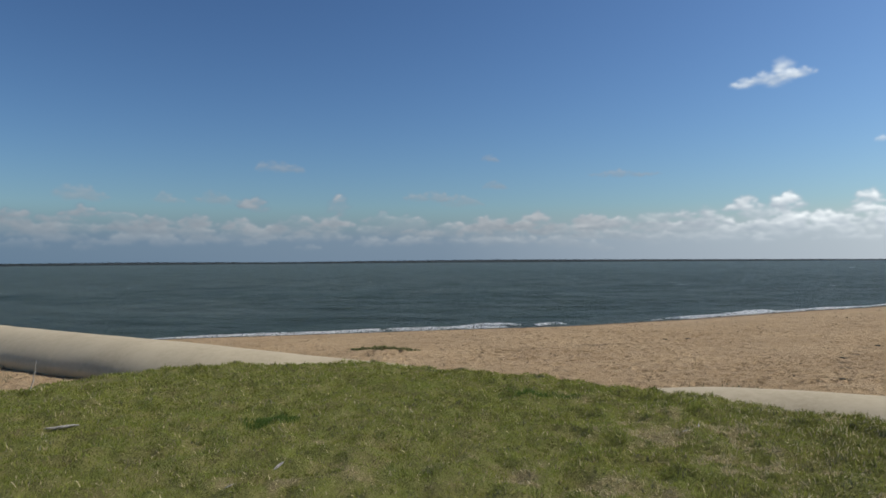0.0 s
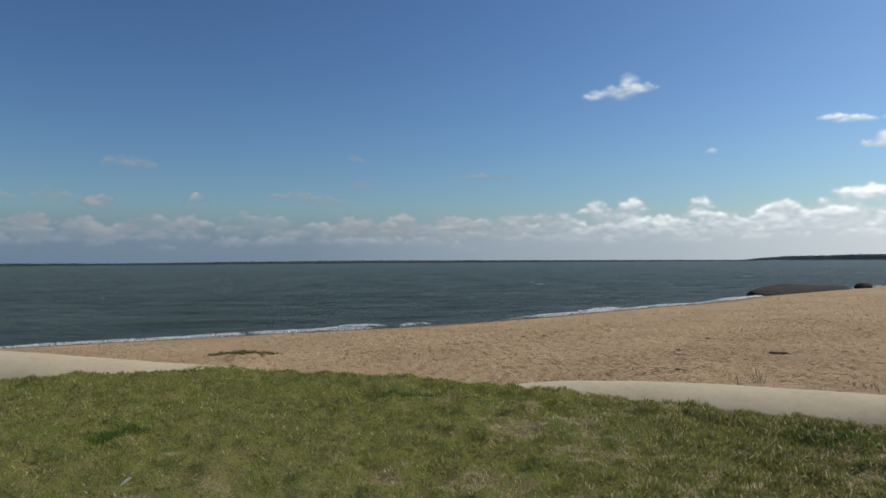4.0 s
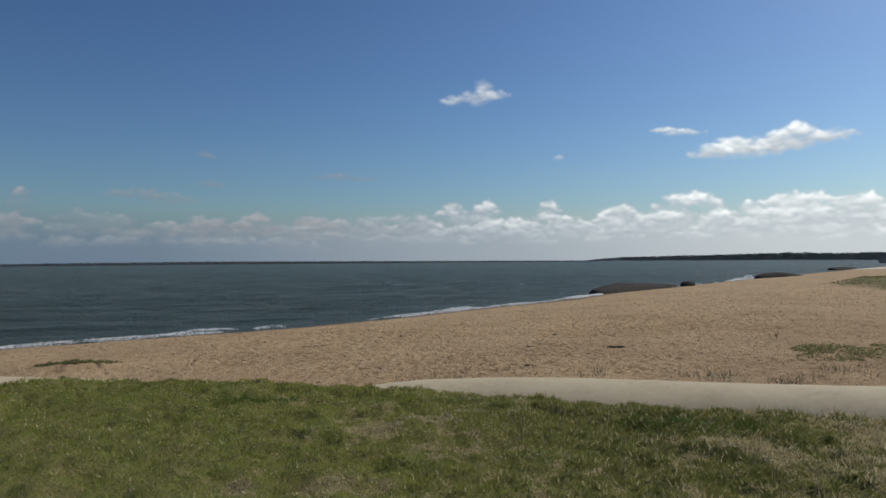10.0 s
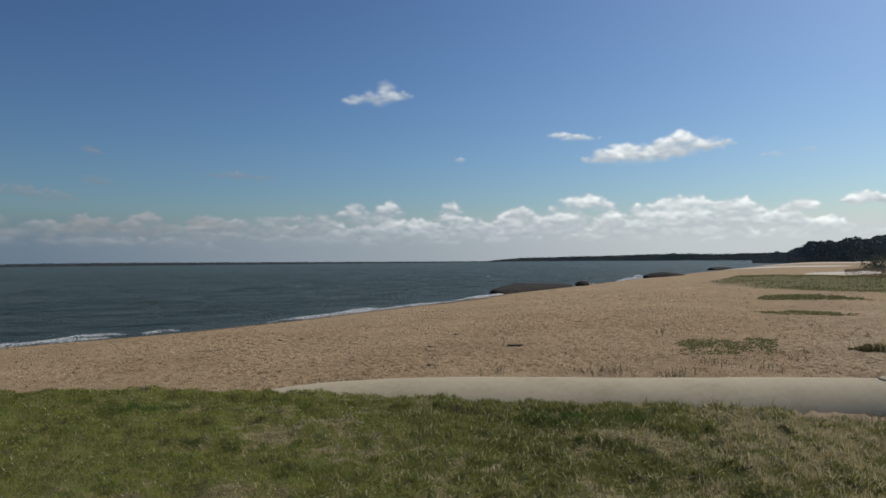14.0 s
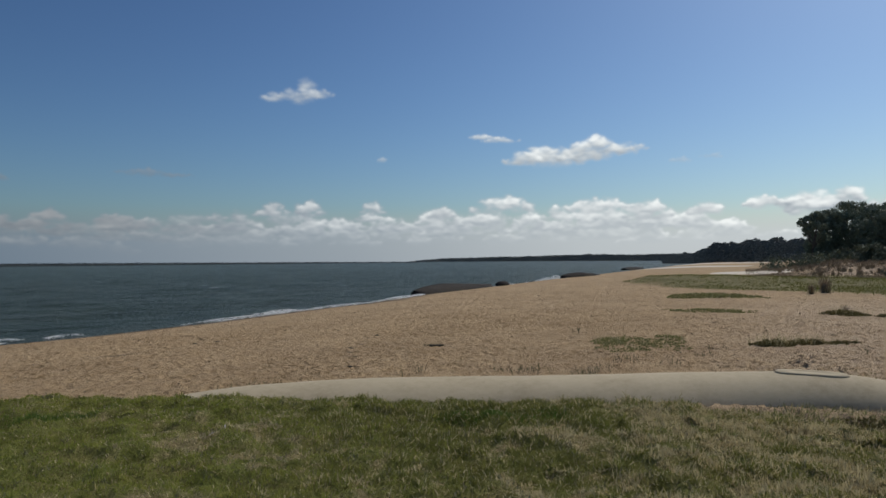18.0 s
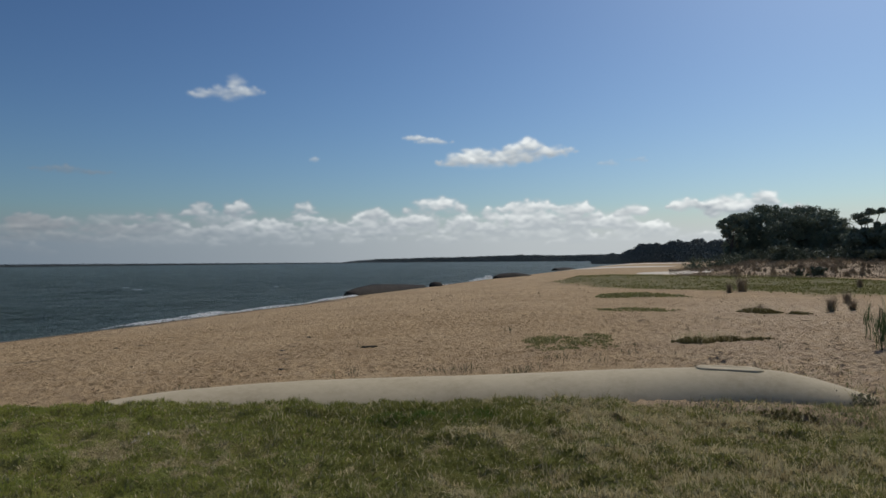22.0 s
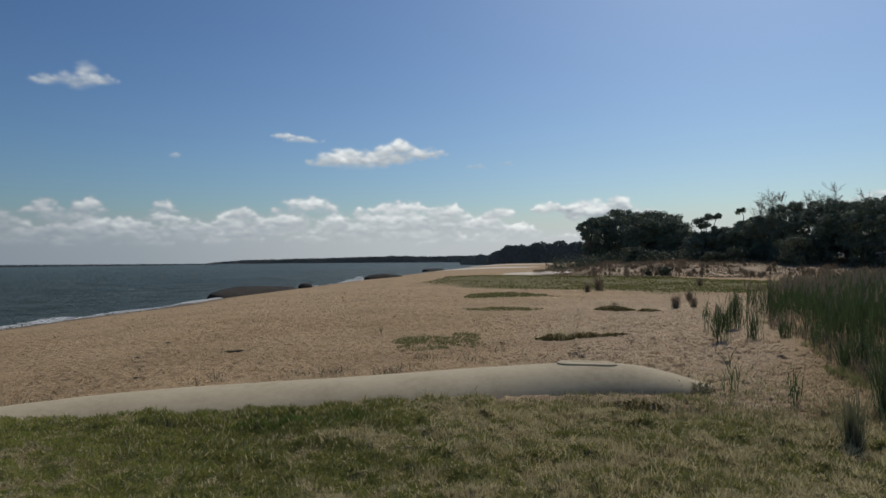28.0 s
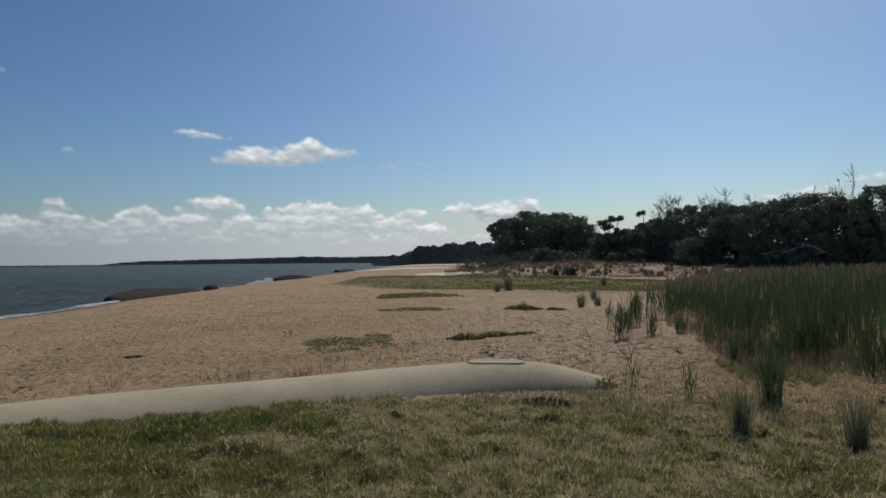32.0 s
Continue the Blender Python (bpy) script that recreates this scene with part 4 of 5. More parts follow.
    rng = np.random.default_rng(77)
    for base, high, gap, share in ((1.5, 0.8, 1.7, 1.0), (2.3, 1.0, 1.5, 0.9), (3.1, 1.0, 1.7, 0.6)):
        for a in np.arange(-46, 62, gap):
            if rng.uniform(0, 1) < share:
                lift = float(step(10, 40, a))
                named.append((a + rng.normal() * 0.8, base + rng.normal() * 0.25 + 0.35 * lift, rng.uniform(0.8, 2.2), high * rng.uniform(0.6, 1.3) + 0.25 * lift))
    # unseen mounds behind the viewpoint, added so that their glow fills the shade
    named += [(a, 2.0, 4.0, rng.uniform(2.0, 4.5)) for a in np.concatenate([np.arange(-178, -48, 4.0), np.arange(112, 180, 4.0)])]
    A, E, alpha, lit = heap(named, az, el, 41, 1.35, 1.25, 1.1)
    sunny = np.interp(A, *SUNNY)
    haze = step(4.8, 1.5, E) * 0.92
    veil = step(1.2, 3.0, E)
    # the mist glows more behind the viewpoint too, as added fill light
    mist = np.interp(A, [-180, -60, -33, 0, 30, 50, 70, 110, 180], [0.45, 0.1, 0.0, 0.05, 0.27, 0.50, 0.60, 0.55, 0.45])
    heaped = alpha * (0.25 + 0.75 * veil) * np.interp(A, [-40, 0, 30], [0.85, 0.9, 0.97])
    heaped = heaped * np.maximum(0.35 + 0.65 * step(-0.5, 0.1, fractal(A * 0.4, E * 0.9, 47, 4, 0.6)), step(8, 24, A))
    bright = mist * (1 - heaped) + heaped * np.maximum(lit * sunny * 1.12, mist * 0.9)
    sheet("cloud_bank", A, E, 1 - (1 - haze) * (1 - heaped), bright, 4810, "low bank of heaped grey and white clouds along the horizon, added unseen behind the viewpoint", "cloud bank", "structure", heaped * step(30, 6, A))


make_clouds()


# ---- foam and whitecaps ----
def flecks(c, size, lift=0.15):
    """Little flat scraps lying about the points c."""
    n = len(c)
    turn = RNG.uniform(0, 2 * math.pi, n)
    u = np.stack([np.cos(turn) * size, np.sin(turn) * size, RNG.normal(size=n) * size * lift], -1)
    w = np.stack([-np.sin(turn) * size * 0.6, np.cos(turn) * size * 0.6, RNG.normal(size=n) * size * lift], -1)
    v = np.stack([c - u, c - w, c + u, c + w], 1).reshape(-1, 3)
    return v, np.arange(n * 4).reshape(-1, 4)


def breaker(az, r, long, high, count, seed):
    """A small breaking crest: a froth of scraps thrown over a ridge that lies along the shore."""
    x, y = polar(az, r)
    u, w = RNG.uniform(-1, 1, count), RNG.normal(size=count) * 0.35
    ridge = high * (1 - u**2) ** 0.7 * (0.7 + 0.3 * fractal(u * 3, u * 0, seed, 3))
    off = w * (0.5 + ridge) + 0.25 * fractal(u * 2, u * 0 + 5, seed, 3)
    keep = RNG.uniform(0, 1, count) < 0.55 + 1.5 * fractal(u * long * 3, w * 3, seed + 2, 3)
    u, w, ridge, off, count = u[keep], w[keep], ridge[keep], off[keep], int(keep.sum())
    z = SEA + 0.05 + ridge * np.exp(-(w * 1.6) ** 2) * RNG.uniform(0.3, 1.0, count)
    c = np.stack([x + 0.86 * u * long - 0.5 * off, y + 0.5 * u * long + 0.86 * off, z], -1)
    return flecks(c, RNG.uniform(0.02, 0.06, count) * r / 30, 0.2)


def make_foam():
    line = sweep(np.column_stack([SHORE[1:13], np.zeros(12)]), 1400)[:, :2]
    t = np.gradient(line, axis=0)
    t /= np.linalg.norm(t, axis=1)[:, None]
    n = np.stack([-t[:, 1], t[:, 0]], -1)
    length = np.concatenate([[0], np.cumsum(np.hypot(*np.diff(line, axis=0).T))])
    count = 90000
    k = np.searchsorted(length, RNG.uniform(20, length[-1], count) ** 1.0).clip(0, len(line) - 1)
    k = k[(line[k, 0] > -26) & (line[k, 0] < 90)]
    s = length[k]
    run = fractal(s / 7, s * 0, 52, 3)
    wide = np.clip(0.45 + 1.5 * run, 0.08, 1.7)
    share = RNG.uniform(-1, 1, len(k))
    mid = 0.05 + 0.35 * fractal(s / 4, s * 0 + 3, 55, 3)
    off = mid + share * wide * 0.5
    lace = fractal(s / 0.8, off * 2.2, 58, 4, 0.7) + 0.9 * run - 0.5 * share**2
    keep = RNG.uniform(0, 1, len(k)) < step(-0.25, 0.35, lace) * (0.12 + 0.88 * step(-0.35, 0.15, run))
    k, off, run, share = k[keep], off[keep], run[keep], share[keep]
    p = line[k] + n[k] * off[:, None] + t[k] * RNG.uniform(-0.08, 0.08, len(k))[:, None]
    z = np.maximum(SEA + 0.03, land(p[:, 0], p[:, 1]) + 0.02) + RNG.uniform(0, 1, len(k)) * (0.01 + 0.09 * step(-0.1, 0.4, run)) * (1 - share**2)
    size = RNG.uniform(0.02, 0.06, len(k)) * np.hypot(p[:, 0], p[:, 1]) / 30
    tagged(raw("shore_foam", *flecks(np.column_stack([p, z]), size), FOAM), "white broken foam along the waterline", "foam", kind="stuff")
    waves = [breaker(3.5, 29.9, 1.6, 0.16, 1500, 3), breaker(24.4, 40.2, 1.8, 0.2, 1500, 5), breaker(9.0, 30.9, 0.8, 0.1, 600, 7)]
    tagged(raw("breaking_waves", *merged(waves), FOAM), "small waves breaking white close to the beach", "foam", kind="stuff")
    pieces = []
    for k in range(34):
        r = 45 * math.exp(RNG.uniform(0, 3.2))
        az = RNG.uniform(-38, 50)
        x, y = polar(az, r)
        if inland(np.array([x]), np.array([y]))[0] > -8:
            continue
        # a torn strip of foam lying along the crest
        size = RNG.uniform(0.1, 0.38) * (1 + r / 200)
        u = np.linspace(-1, 1, 15)
        wide = (1 - u**2) ** 1.2 * size * 0.3 * RNG.uniform(0.1, 1.2, 15)
        mid = size * 0.6 * fractal(u * 2 + k, np.zeros(15), 5, 3)
        rows = []
        for side, high in ((-1, 0.0), (0, 0.02), (1, 0.0)):
            rows.append(np.stack([x + 0.91 * u * size + 0.42 * (mid + side * wide), y - 0.42 * u * size + 0.91 * (mid + side * wide), np.full(15, SEA + 0.1 + high)], -1))
        pieces.append((np.concatenate(rows), lattice(3, 15)))
    tagged(raw("whitecaps", *merged(pieces), FOAM, False), "small whitecaps scattered over the choppy bay", "foam", kind="stuff")
    x, y = 75.6, 70.6
    v, f = leaf_cloud([(x + 1.2, y, SEA + 0.3, 0.8, 0.6, 0.4), (x, y, SEA + 0.15, 1.6, 1.0, 0.2)], 500, 0.06)
    tagged(raw("splash", v, f, FOAM), "white splash where a wave meets the tube", "foam", kind="stuff")


make_foam()


# ---- grass of the lawn ----
def make_grass():
    n = 265000
    az = RNG.uniform(-40, 101, n)
    edge = lawn_edge(az)
    lo = 3.3
    r = np.sqrt(RNG.uniform(0, 1, n) * ((edge + 0.12) ** 2 - lo**2) + lo**2)
    x, y = polar(az, r)
    g = lush(x, y)
    thick = RNG.uniform(0, 1, n) < 0.9 + 0.1 * np.clip(g, 0, 1)
    x, y, g, r, edge, az = (q[thick] for q in (x, y, g, r, edge, az))
    green = RNG.uniform(0, 1, len(x)) < 0.22 + 0.10 * step(34, 14, az) + (0.68 - 0.1 * step(46, 68, az) - 0.06 * step(34, 14, az)) * step(-0.02, 0.42, g)
    worn = green & (RNG.uniform(0, 1, len(x)) < step(10, 44, az))
    green = green & ~worn
    tall = 0.022 + 0.026 * np.clip(g, 0, 1.2) + (0.05 + 0.05 * step(30, 65, az)) * np.maximum(0, fractal(x / 0.18, y / 0.18, 67, 3)) + (0.015 + 0.035 * step(40, 60, az)) * step(0.6, 0.0, edge - r) * RNG.uniform(0, 1, len(x)) ** 2
    tall = tall * (0.68 + 0.32 * step(0, 40, az))
    z = lawn(x, y) - np.interp(r / edge, [0, 0.95, 1.0, 1.03, 1.1], [0, 0, 0.05, 0.2, 0.75]) - 0.006
    for name, pick, mat, label, low in (("grass", green, GRASS, "short green grass blades of the lawn", 1.0), ("worn_grass", worn, WORN_GRASS, "short olive-green grass blades of the worn turf", 1.0), ("dry_grass", ~(green | worn), STRAW, "short straw-coloured dead grass in the lawn", 1.15)):
        h = tall[pick] * low * RNG.uniform(0.5, 1.3, pick.sum())
        v, f = blades(x[pick], y[pick], z[pick], h, RNG.uniform(0.0045, 0.0095, pick.sum()) * (0.75 + 0.3 * low * (low > 1)) * (0.7 + r[pick] / 12) * 1.15, 1.35, 0.3)
        tagged(raw(name, v, f, mat), label, "grass", kind="stuff")


def make_tufts():
    """Tussocky clumps in the turf: pale standing straw where it is dry, darker green elsewhere."""
    for name, mat, lo, hi, count, per, high, label in (("straw_tufts", STRAW, 30, 101, 3000, 15, 0.085, "pale standing tufts of dead grass in the worn turf"), ("green_tufts", WORN_GRASS, -38, 101, 1700, 20, 0.05, "short dense tufts of green grass in the turf"), ("dark_tufts", TUSSOCK, -30, 101, 1700, 18, 0.045, "low dark olive tufts of weed in the turf")):
        az = RNG.uniform(lo, hi, count)
        edge = lawn_edge(az)
        r = np.sqrt(RNG.uniform(0, 1, count) * ((edge - 0.25) ** 2 - 3.3**2) + 3.3**2)
        x, y = polar(az, r)
        g = lush(x, y)
        keep = RNG.uniform(0, 1, count) < (step(0.5, 0.0, g) * step(44, 66, az) if mat is STRAW else step(0.1, 0.6, g) if mat is WORN_GRASS else 0.25 + 0.4 * step(20, 50, az))
        x, y, r = (np.repeat(q[keep], per) for q in (x, y, r))
        x, y = x + RNG.normal(size=len(x)) * 0.035, y + RNG.normal(size=len(x)) * 0.035
        h = high * RNG.uniform(0.4, 1.15, len(x))
        v, f = blades(x, y, lawn(x, y) - 0.01, h, RNG.uniform(0.004, 0.008, len(x)) * (0.8 + r / 10), 1.0, 0.4)
        tagged(raw(name, v, f, mat), label, "grass", kind="stuff")


def make_lush_patches():
    """Soft ovals of longer, darker grass."""
    rows = []
    for az, r, across, deep, count in ((-14.2, 7.3, 0.30, 0.26, 1500), (42, 7.1, 0.65, 0.22, 1900), (47.5, 7.3, 0.35, 0.16, 700), (8.0, 8.3, 0.5, 0.2, 900)):
        a, q = RNG.uniform(0, 2 * math.pi, count), RNG.uniform(0, 1, count) ** 0.6
        x, y = polar(az + np.degrees(np.cos(a) * q * across / r), r + np.sin(a) * q * deep)
        rows.append(blades(x, y, lawn(x, y) - 0.01, RNG.uniform(0.035, 0.085, count) * (1.1 - 0.6 * q), RNG.uniform(0.005, 0.009, count), 0.7, 0.4))
    tagged(raw("lush_grass", *merged(rows), LUSH), "soft patches of longer dark green grass in the lawn", "grass", kind="stuff")


def make_coarse_grass():
    n = 36000
    az = RNG.uniform(-180, 180, n)
    r = lawn_edge(az) * np.sqrt(RNG.uniform(0, 1, n))
    keep = (r < 3.4) | (az < -40) | (az > 101)
    az, r = az[keep], r[keep]
    x, y = polar(az, r)
    z = lawn(x, y) - np.interp(r / lawn_edge(az), [0, 0.95, 1.0, 1.1], [0, 0, 0.05, 0.75]) - 0.006
    ob = raw("grass", *blades(x, y, z, RNG.uniform(0.03, 0.08, len(x)), RNG.uniform(0.01, 0.02, len(x)), 1.2, 0.35), GRASS)
    tagged(ob, "short green grass blades round the viewpoint", "grass", kind="stuff")


def make_fringe():
    n = 60000
    az = RNG.uniform(60, 103, n)
    r = lawn_edge(az) - 0.3 + RNG.exponential(1.7, n)
    x, y = polar(az, r)
    keep = (r < 13.5) & (RNG.uniform(0, 1, n) < step(62, 74, az) * (0.45 + 0.9 * fractal(x / 0.8, y / 0.8, 69, 4, 0.6)))
    x, y = x[keep], y[keep]
    green = RNG.uniform(0, 1, len(x)) < 0.6 + 0.5 * fractal(x / 1.1, y / 1.1, 70, 3)
    for name, pick, mat, label in (("fringe_grass", green, HERB, "sparse green grass on sand before the reeds"), ("fringe_straw", ~green, STRAW, "sparse dry straw on sand before the reeds")):
        k = pick.sum()
        v, f = blades(x[pick], y[pick], land(x[pick], y[pick]) - 0.006, RNG.uniform(0.03, 0.1, k), RNG.uniform(0.006, 0.012, k), 1.1, 0.4)
        tagged(raw(name, v, f, mat), label, "grass", kind="stuff")


make_grass()
make_tufts()
make_lush_patches()
make_coarse_grass()
make_fringe()


# ---- reeds ----
def reed_arrays(x, y, z, h, near, lean=0.16):
    """Stems with long leaves; returns green and plume pieces."""
    n = len(x)
    parts = [blades(x, y, z, h, np.full(n, 0.0075) * near, lean, 0.8)]
    for k in range(4):
        at = RNG.uniform(0.12, 0.62, n)
        parts.append(blades(x + RNG.normal(size=n) * 0.03, y + RNG.normal(size=n) * 0.03, z + h * at, h * RNG.uniform(0.3, 0.55, n), np.full(n, 0.0115) * near, 0.6, 0.8))
    tip = RNG.uniform(0, 1, n) < 0.05 + 0.6 * step(1.35, 1.8, near)
    plumes = blades(x[tip] + RNG.normal(size=tip.sum()) * 0.06, y[tip] + RNG.normal(size=tip.sum()) * 0.06, z[tip] + h[tip] * 0.86, np.full(tip.sum(), 0.26), 0.035 * near[tip], 0.3)
    return merged(parts), plumes


def make_reeds():
    n = 15000
    az = RNG.uniform(75.5, 108, n) ** 1.0
    front = np.interp(az, [75.5, 77.5, 80, 83, 83.8, 85.2, 86.6, 88.7, 95, 108], [32, 23, 19.6, 16.0, 13.8, 12.9, 12.0, 12.2, 12.6, 12]) + 2.2 * fractal(az / 0.9, np.zeros(n), 71, 4, 0.7) + RNG.exponential(0.8, n)
    back = np.interp(az, [75.5, 78, 80, 82, 85, 90], [26, 25, 30, 46, 58, 60])
    r = front + (back - front) * RNG.uniform(0, 1, n) ** 1.7
    x, y = polar(az, r)
    clumpy = fractal(x / 0.75, y / 0.75, 73, 3)
    keep = (r > front) & (RNG.uniform(0, 1, n) < 0.42 + 2.0 * clumpy + 0.5 * step(2.0, 6.0, r - front) - 0.1 * step(1.6, 0.2, r - front) - 1.0 * step(83, 79.5, az) - 0.8 * step(80, 77.5, az))
    az, r, x, y, front = (q[keep] for q in (az, r, x, y, front))
    z = land(x, y) - 0.03
    deep = step(0.0, 3.0, r - front)
    h = (0.84 + 0.32 * deep + 0.45 * step(81, 91, az) - 0.35 * step(18, 45, r)) * RNG.uniform(0.65, 1.1, len(x))
    h = h * (0.62 + 0.38 * step(0.0, 2.6, r - front))
    bed = tagged(new("reed_bed"), "dense bed of tall green reeds with brown plumes", "reeds", kind="stuff")
    green, plumes = reed_arrays(x, y, z, h, 1 + r / 40)
    raw("reed_leaves", *green, REED, False, bed)
    raw("plumes", *plumes, REED_TOP, False, bed)
    # dead stalks and low green growth round the feet of the reeds
    m = 4200
    az = RNG.uniform(80, 106, m)
    front = np.interp(az, [79, 80, 83, 83.8, 85.2, 86.6, 88.7, 95, 106], [21, 20.5, 17.2, 14.6, 13.4, 11.8, 12.8, 13.6, 13])
    r = front - 0.4 + RNG.exponential(2.4, m)
    x, y = polar(az, r)
    raw("dead_stalks", *blades(x, y, land(x, y) - 0.02, RNG.uniform(0.08, 0.45, m), np.full(m, 0.010), 0.6), REED_TOP, False, bed)
    m = 26000
    az = RNG.uniform(79, 106, m)
    front = np.interp(az, [79, 80, 83, 83.8, 85.2, 86.6, 88.7, 95, 106], [21, 20.5, 17.2, 14.6, 13.4, 11.8, 12.8, 13.6, 13])
    r = front - 1.6 + RNG.exponential(1.8, m)
    x, y = polar(az, r)
    grown = RNG.uniform(0, 1, m) < 0.25 + 1.6 * fractal(x / 0.8, y / 0.8, 75, 3)
    x, y = x[grown], y[grown]
    raw("undergrowth", *blades(x, y, land(x, y) - 0.01, RNG.uniform(0.03, 0.16, len(x)), np.full(len(x), 0.014), 1.2), HERB, False, bed)


def reed_clump(x, y, h, count, spread, label, bushy=1.7):
    ob = tagged(new("reed_clump"), label, "reeds", "loose reed clumps")
    ob.location = (x, y, ground_at(x, y) - 0.02)
    count = int(count * bushy)
    px, py = RNG.normal(size=count) * spread * 0.5, RNG.normal(size=count) * spread * 0.5
    green, plumes = reed_arrays(px, py, np.zeros(count), h * RNG.uniform(0.45, 1.05, count), np.ones(count) * 1.2, 0.34)
    tagged(raw("leafage", *green, REED, False, ob), kind="stuff")
    if len(plumes[0]):
        tagged(raw("plume", *plumes, REED_TOP, False, ob), kind="stuff")


def tussock_mesh(name, height, spread, count, material, width=0.007, splay=0.45):
    px, py = RNG.normal(size=count) * spread * 0.35, RNG.normal(size=count) * spread * 0.35
    ob = new(name)
    hh = height * RNG.uniform(0.5, 1.05, count)
    tagged(raw("tuft", *blades(px, py, np.zeros(count), hh, np.full(count, width), splay, 0.4), material, False, ob), kind="stuff")
    dead = count // 3
    tagged(raw("thatch", *blades(RNG.normal(size=dead) * spread * 0.4, RNG.normal(size=dead) * spread * 0.4, np.zeros(dead), height * RNG.uniform(0.2, 0.6, dead), np.full(dead, width), 0.8, 0.5), STRAW, False, ob), kind="stuff")
    raw("crown_base", *leaf_cloud([(0, 0, 0.03, spread * 0.55, spread * 0.55, 0.05)], 120, 0.04), BARK, False, ob)
    return ob


def put(ob, x, y, turn=0.0, scale=1.0, sink=0.01):
    ob.matrix_basis = pose(x, y, ground_at(x, y) - sink, 0, 0, turn) @ Matrix.Scale(scale, 4)
    return ob


def make_tussocks():
    a = tagged(tussock_mesh("tussock", 0.62, 0.13, 150, TUSSOCK, 0.008, 0.42), "upright grey-green rush tussock at the lawn edge", "tussock", "large tussocks")
    put(a, 7.75, 0.62)
    b = tagged(tussock_mesh("tussock", 0.66, 0.13, 160, TUSSOCK, 0.008, 0.42), "upright grey-green rush tussock with dark base beside the lawn", "tussock", "large tussocks")
    put(b, 7.72, -0.42)
    c = tagged(tussock_mesh("tussock", 0.95, 0.2, 150, REED, 0.009, 0.35), "leafy green rush tussock on sand beside the reeds", "tussock", "large tussocks")
    put(c, 9.7, 0.42)
    d = tagged(tussock_mesh("tussock", 0.6, 0.17, 170, REED_TOP, 0.012, 0.62), "small fan-shaped brown tussock on bare sand", "tussock", "tussocks on sand")
    put(d, 26.5, 7.95)
    for x, y, s in ((31.0, 8.7, 0.95), (27.2, 7.46, 0.85), (37.6, 16.4, 1.05), (38.8, 16.2, 1.7), (24.9, 9.75, 0.6), (47, 12.5, 1.1)):
        o = copy_thing(d, pose(0, 0, 0))
        put(o, x, y, RNG.uniform(0, 360), s)
    e = tagged(tussock_mesh("tussock", 0.75, 0.34, 150, REED_TOP, 0.03, 0.42), "small upright brown tussock on the pale dune", "tussock", "dune tussocks")
    put(e, *polar(72.0, 82), 0, 1.5)
    for k in range(210):
        az, r = RNG.uniform(63.5, 87), RNG.uniform(76, 108)
        if az < 66 and r < 90:
            continue
        o = copy_thing(e, pose(0, 0, 0))
        put(o, *polar(az, r), RNG.uniform(0, 360), RNG.uniform(0.4, 1.0))


def patch(name, cx, cy, half_long, half_wide, turn, high, label, material, count, leaf=0.05, mound=0.0, category="plant", group="mats of plants on sand", ragged=0.35):
    """A low spreading mat: leaves strewn over a ragged oval."""
    ob = tagged(new(name), label, category, group)
    ob.location = (cx, cy, ground_at(cx, cy))
    a, q = RNG.uniform(0, 2 * math.pi, count), np.sqrt(RNG.uniform(0, 1, count))
    q = q * (1 + ragged * fractal(np.cos(a) * 2.2, np.sin(a) * 2.2, int(abs(cx) * 10) % 97, 3))
    u, v = np.cos(a) * q * half_long, np.sin(a) * q * half_wide
    t = radians(turn)
    x, y = u * math.cos(t) - v * math.sin(t), u * math.sin(t) + v * math.cos(t)
    dense = RNG.uniform(0, 1, count) < 0.65 + 2 * ragged * fractal((x + cx) / 0.35, (y + cy) / 0.35, 83, 3)
    x, y, q = x[dense], y[dense], q[dense]
    z = land(x + cx, y + cy) - ob.location.z + RNG.uniform(0, 1, len(x)) * high * np.clip(1.1 - q**2, 0.15, 1)
    n = len(x)
    d = RNG.normal(size=(n, 3))
    d /= np.linalg.norm(d, axis=1)[:, None]
    w = np.cross(d, RNG.normal(size=(n, 3)))
    w /= np.linalg.norm(w, axis=1)[:, None]
    s = leaf * RNG.uniform(0.5, 1.3, n)[:, None]
    c = np.stack([x, y, z], -1)
    verts = np.stack([c - d * s, c + w * s * 0.35, c + d * s, c - w * s * 0.35], 1).reshape(-1, 3)
    tagged(raw("leaf_mat", verts, np.arange(n * 4).reshape(-1, 4), material, False, ob), kind="stuff")
    m = max(12, n // 40)
    k = RNG.integers(0, n, m)
    tagged(raw("runner", *blades(x[k], y[k], z[k] - 0.04, np.full(m, high * 1.6 + 0.05), np.full(m, 0.01), 0.8), STRAW, False, ob), kind="stuff")
    return ob


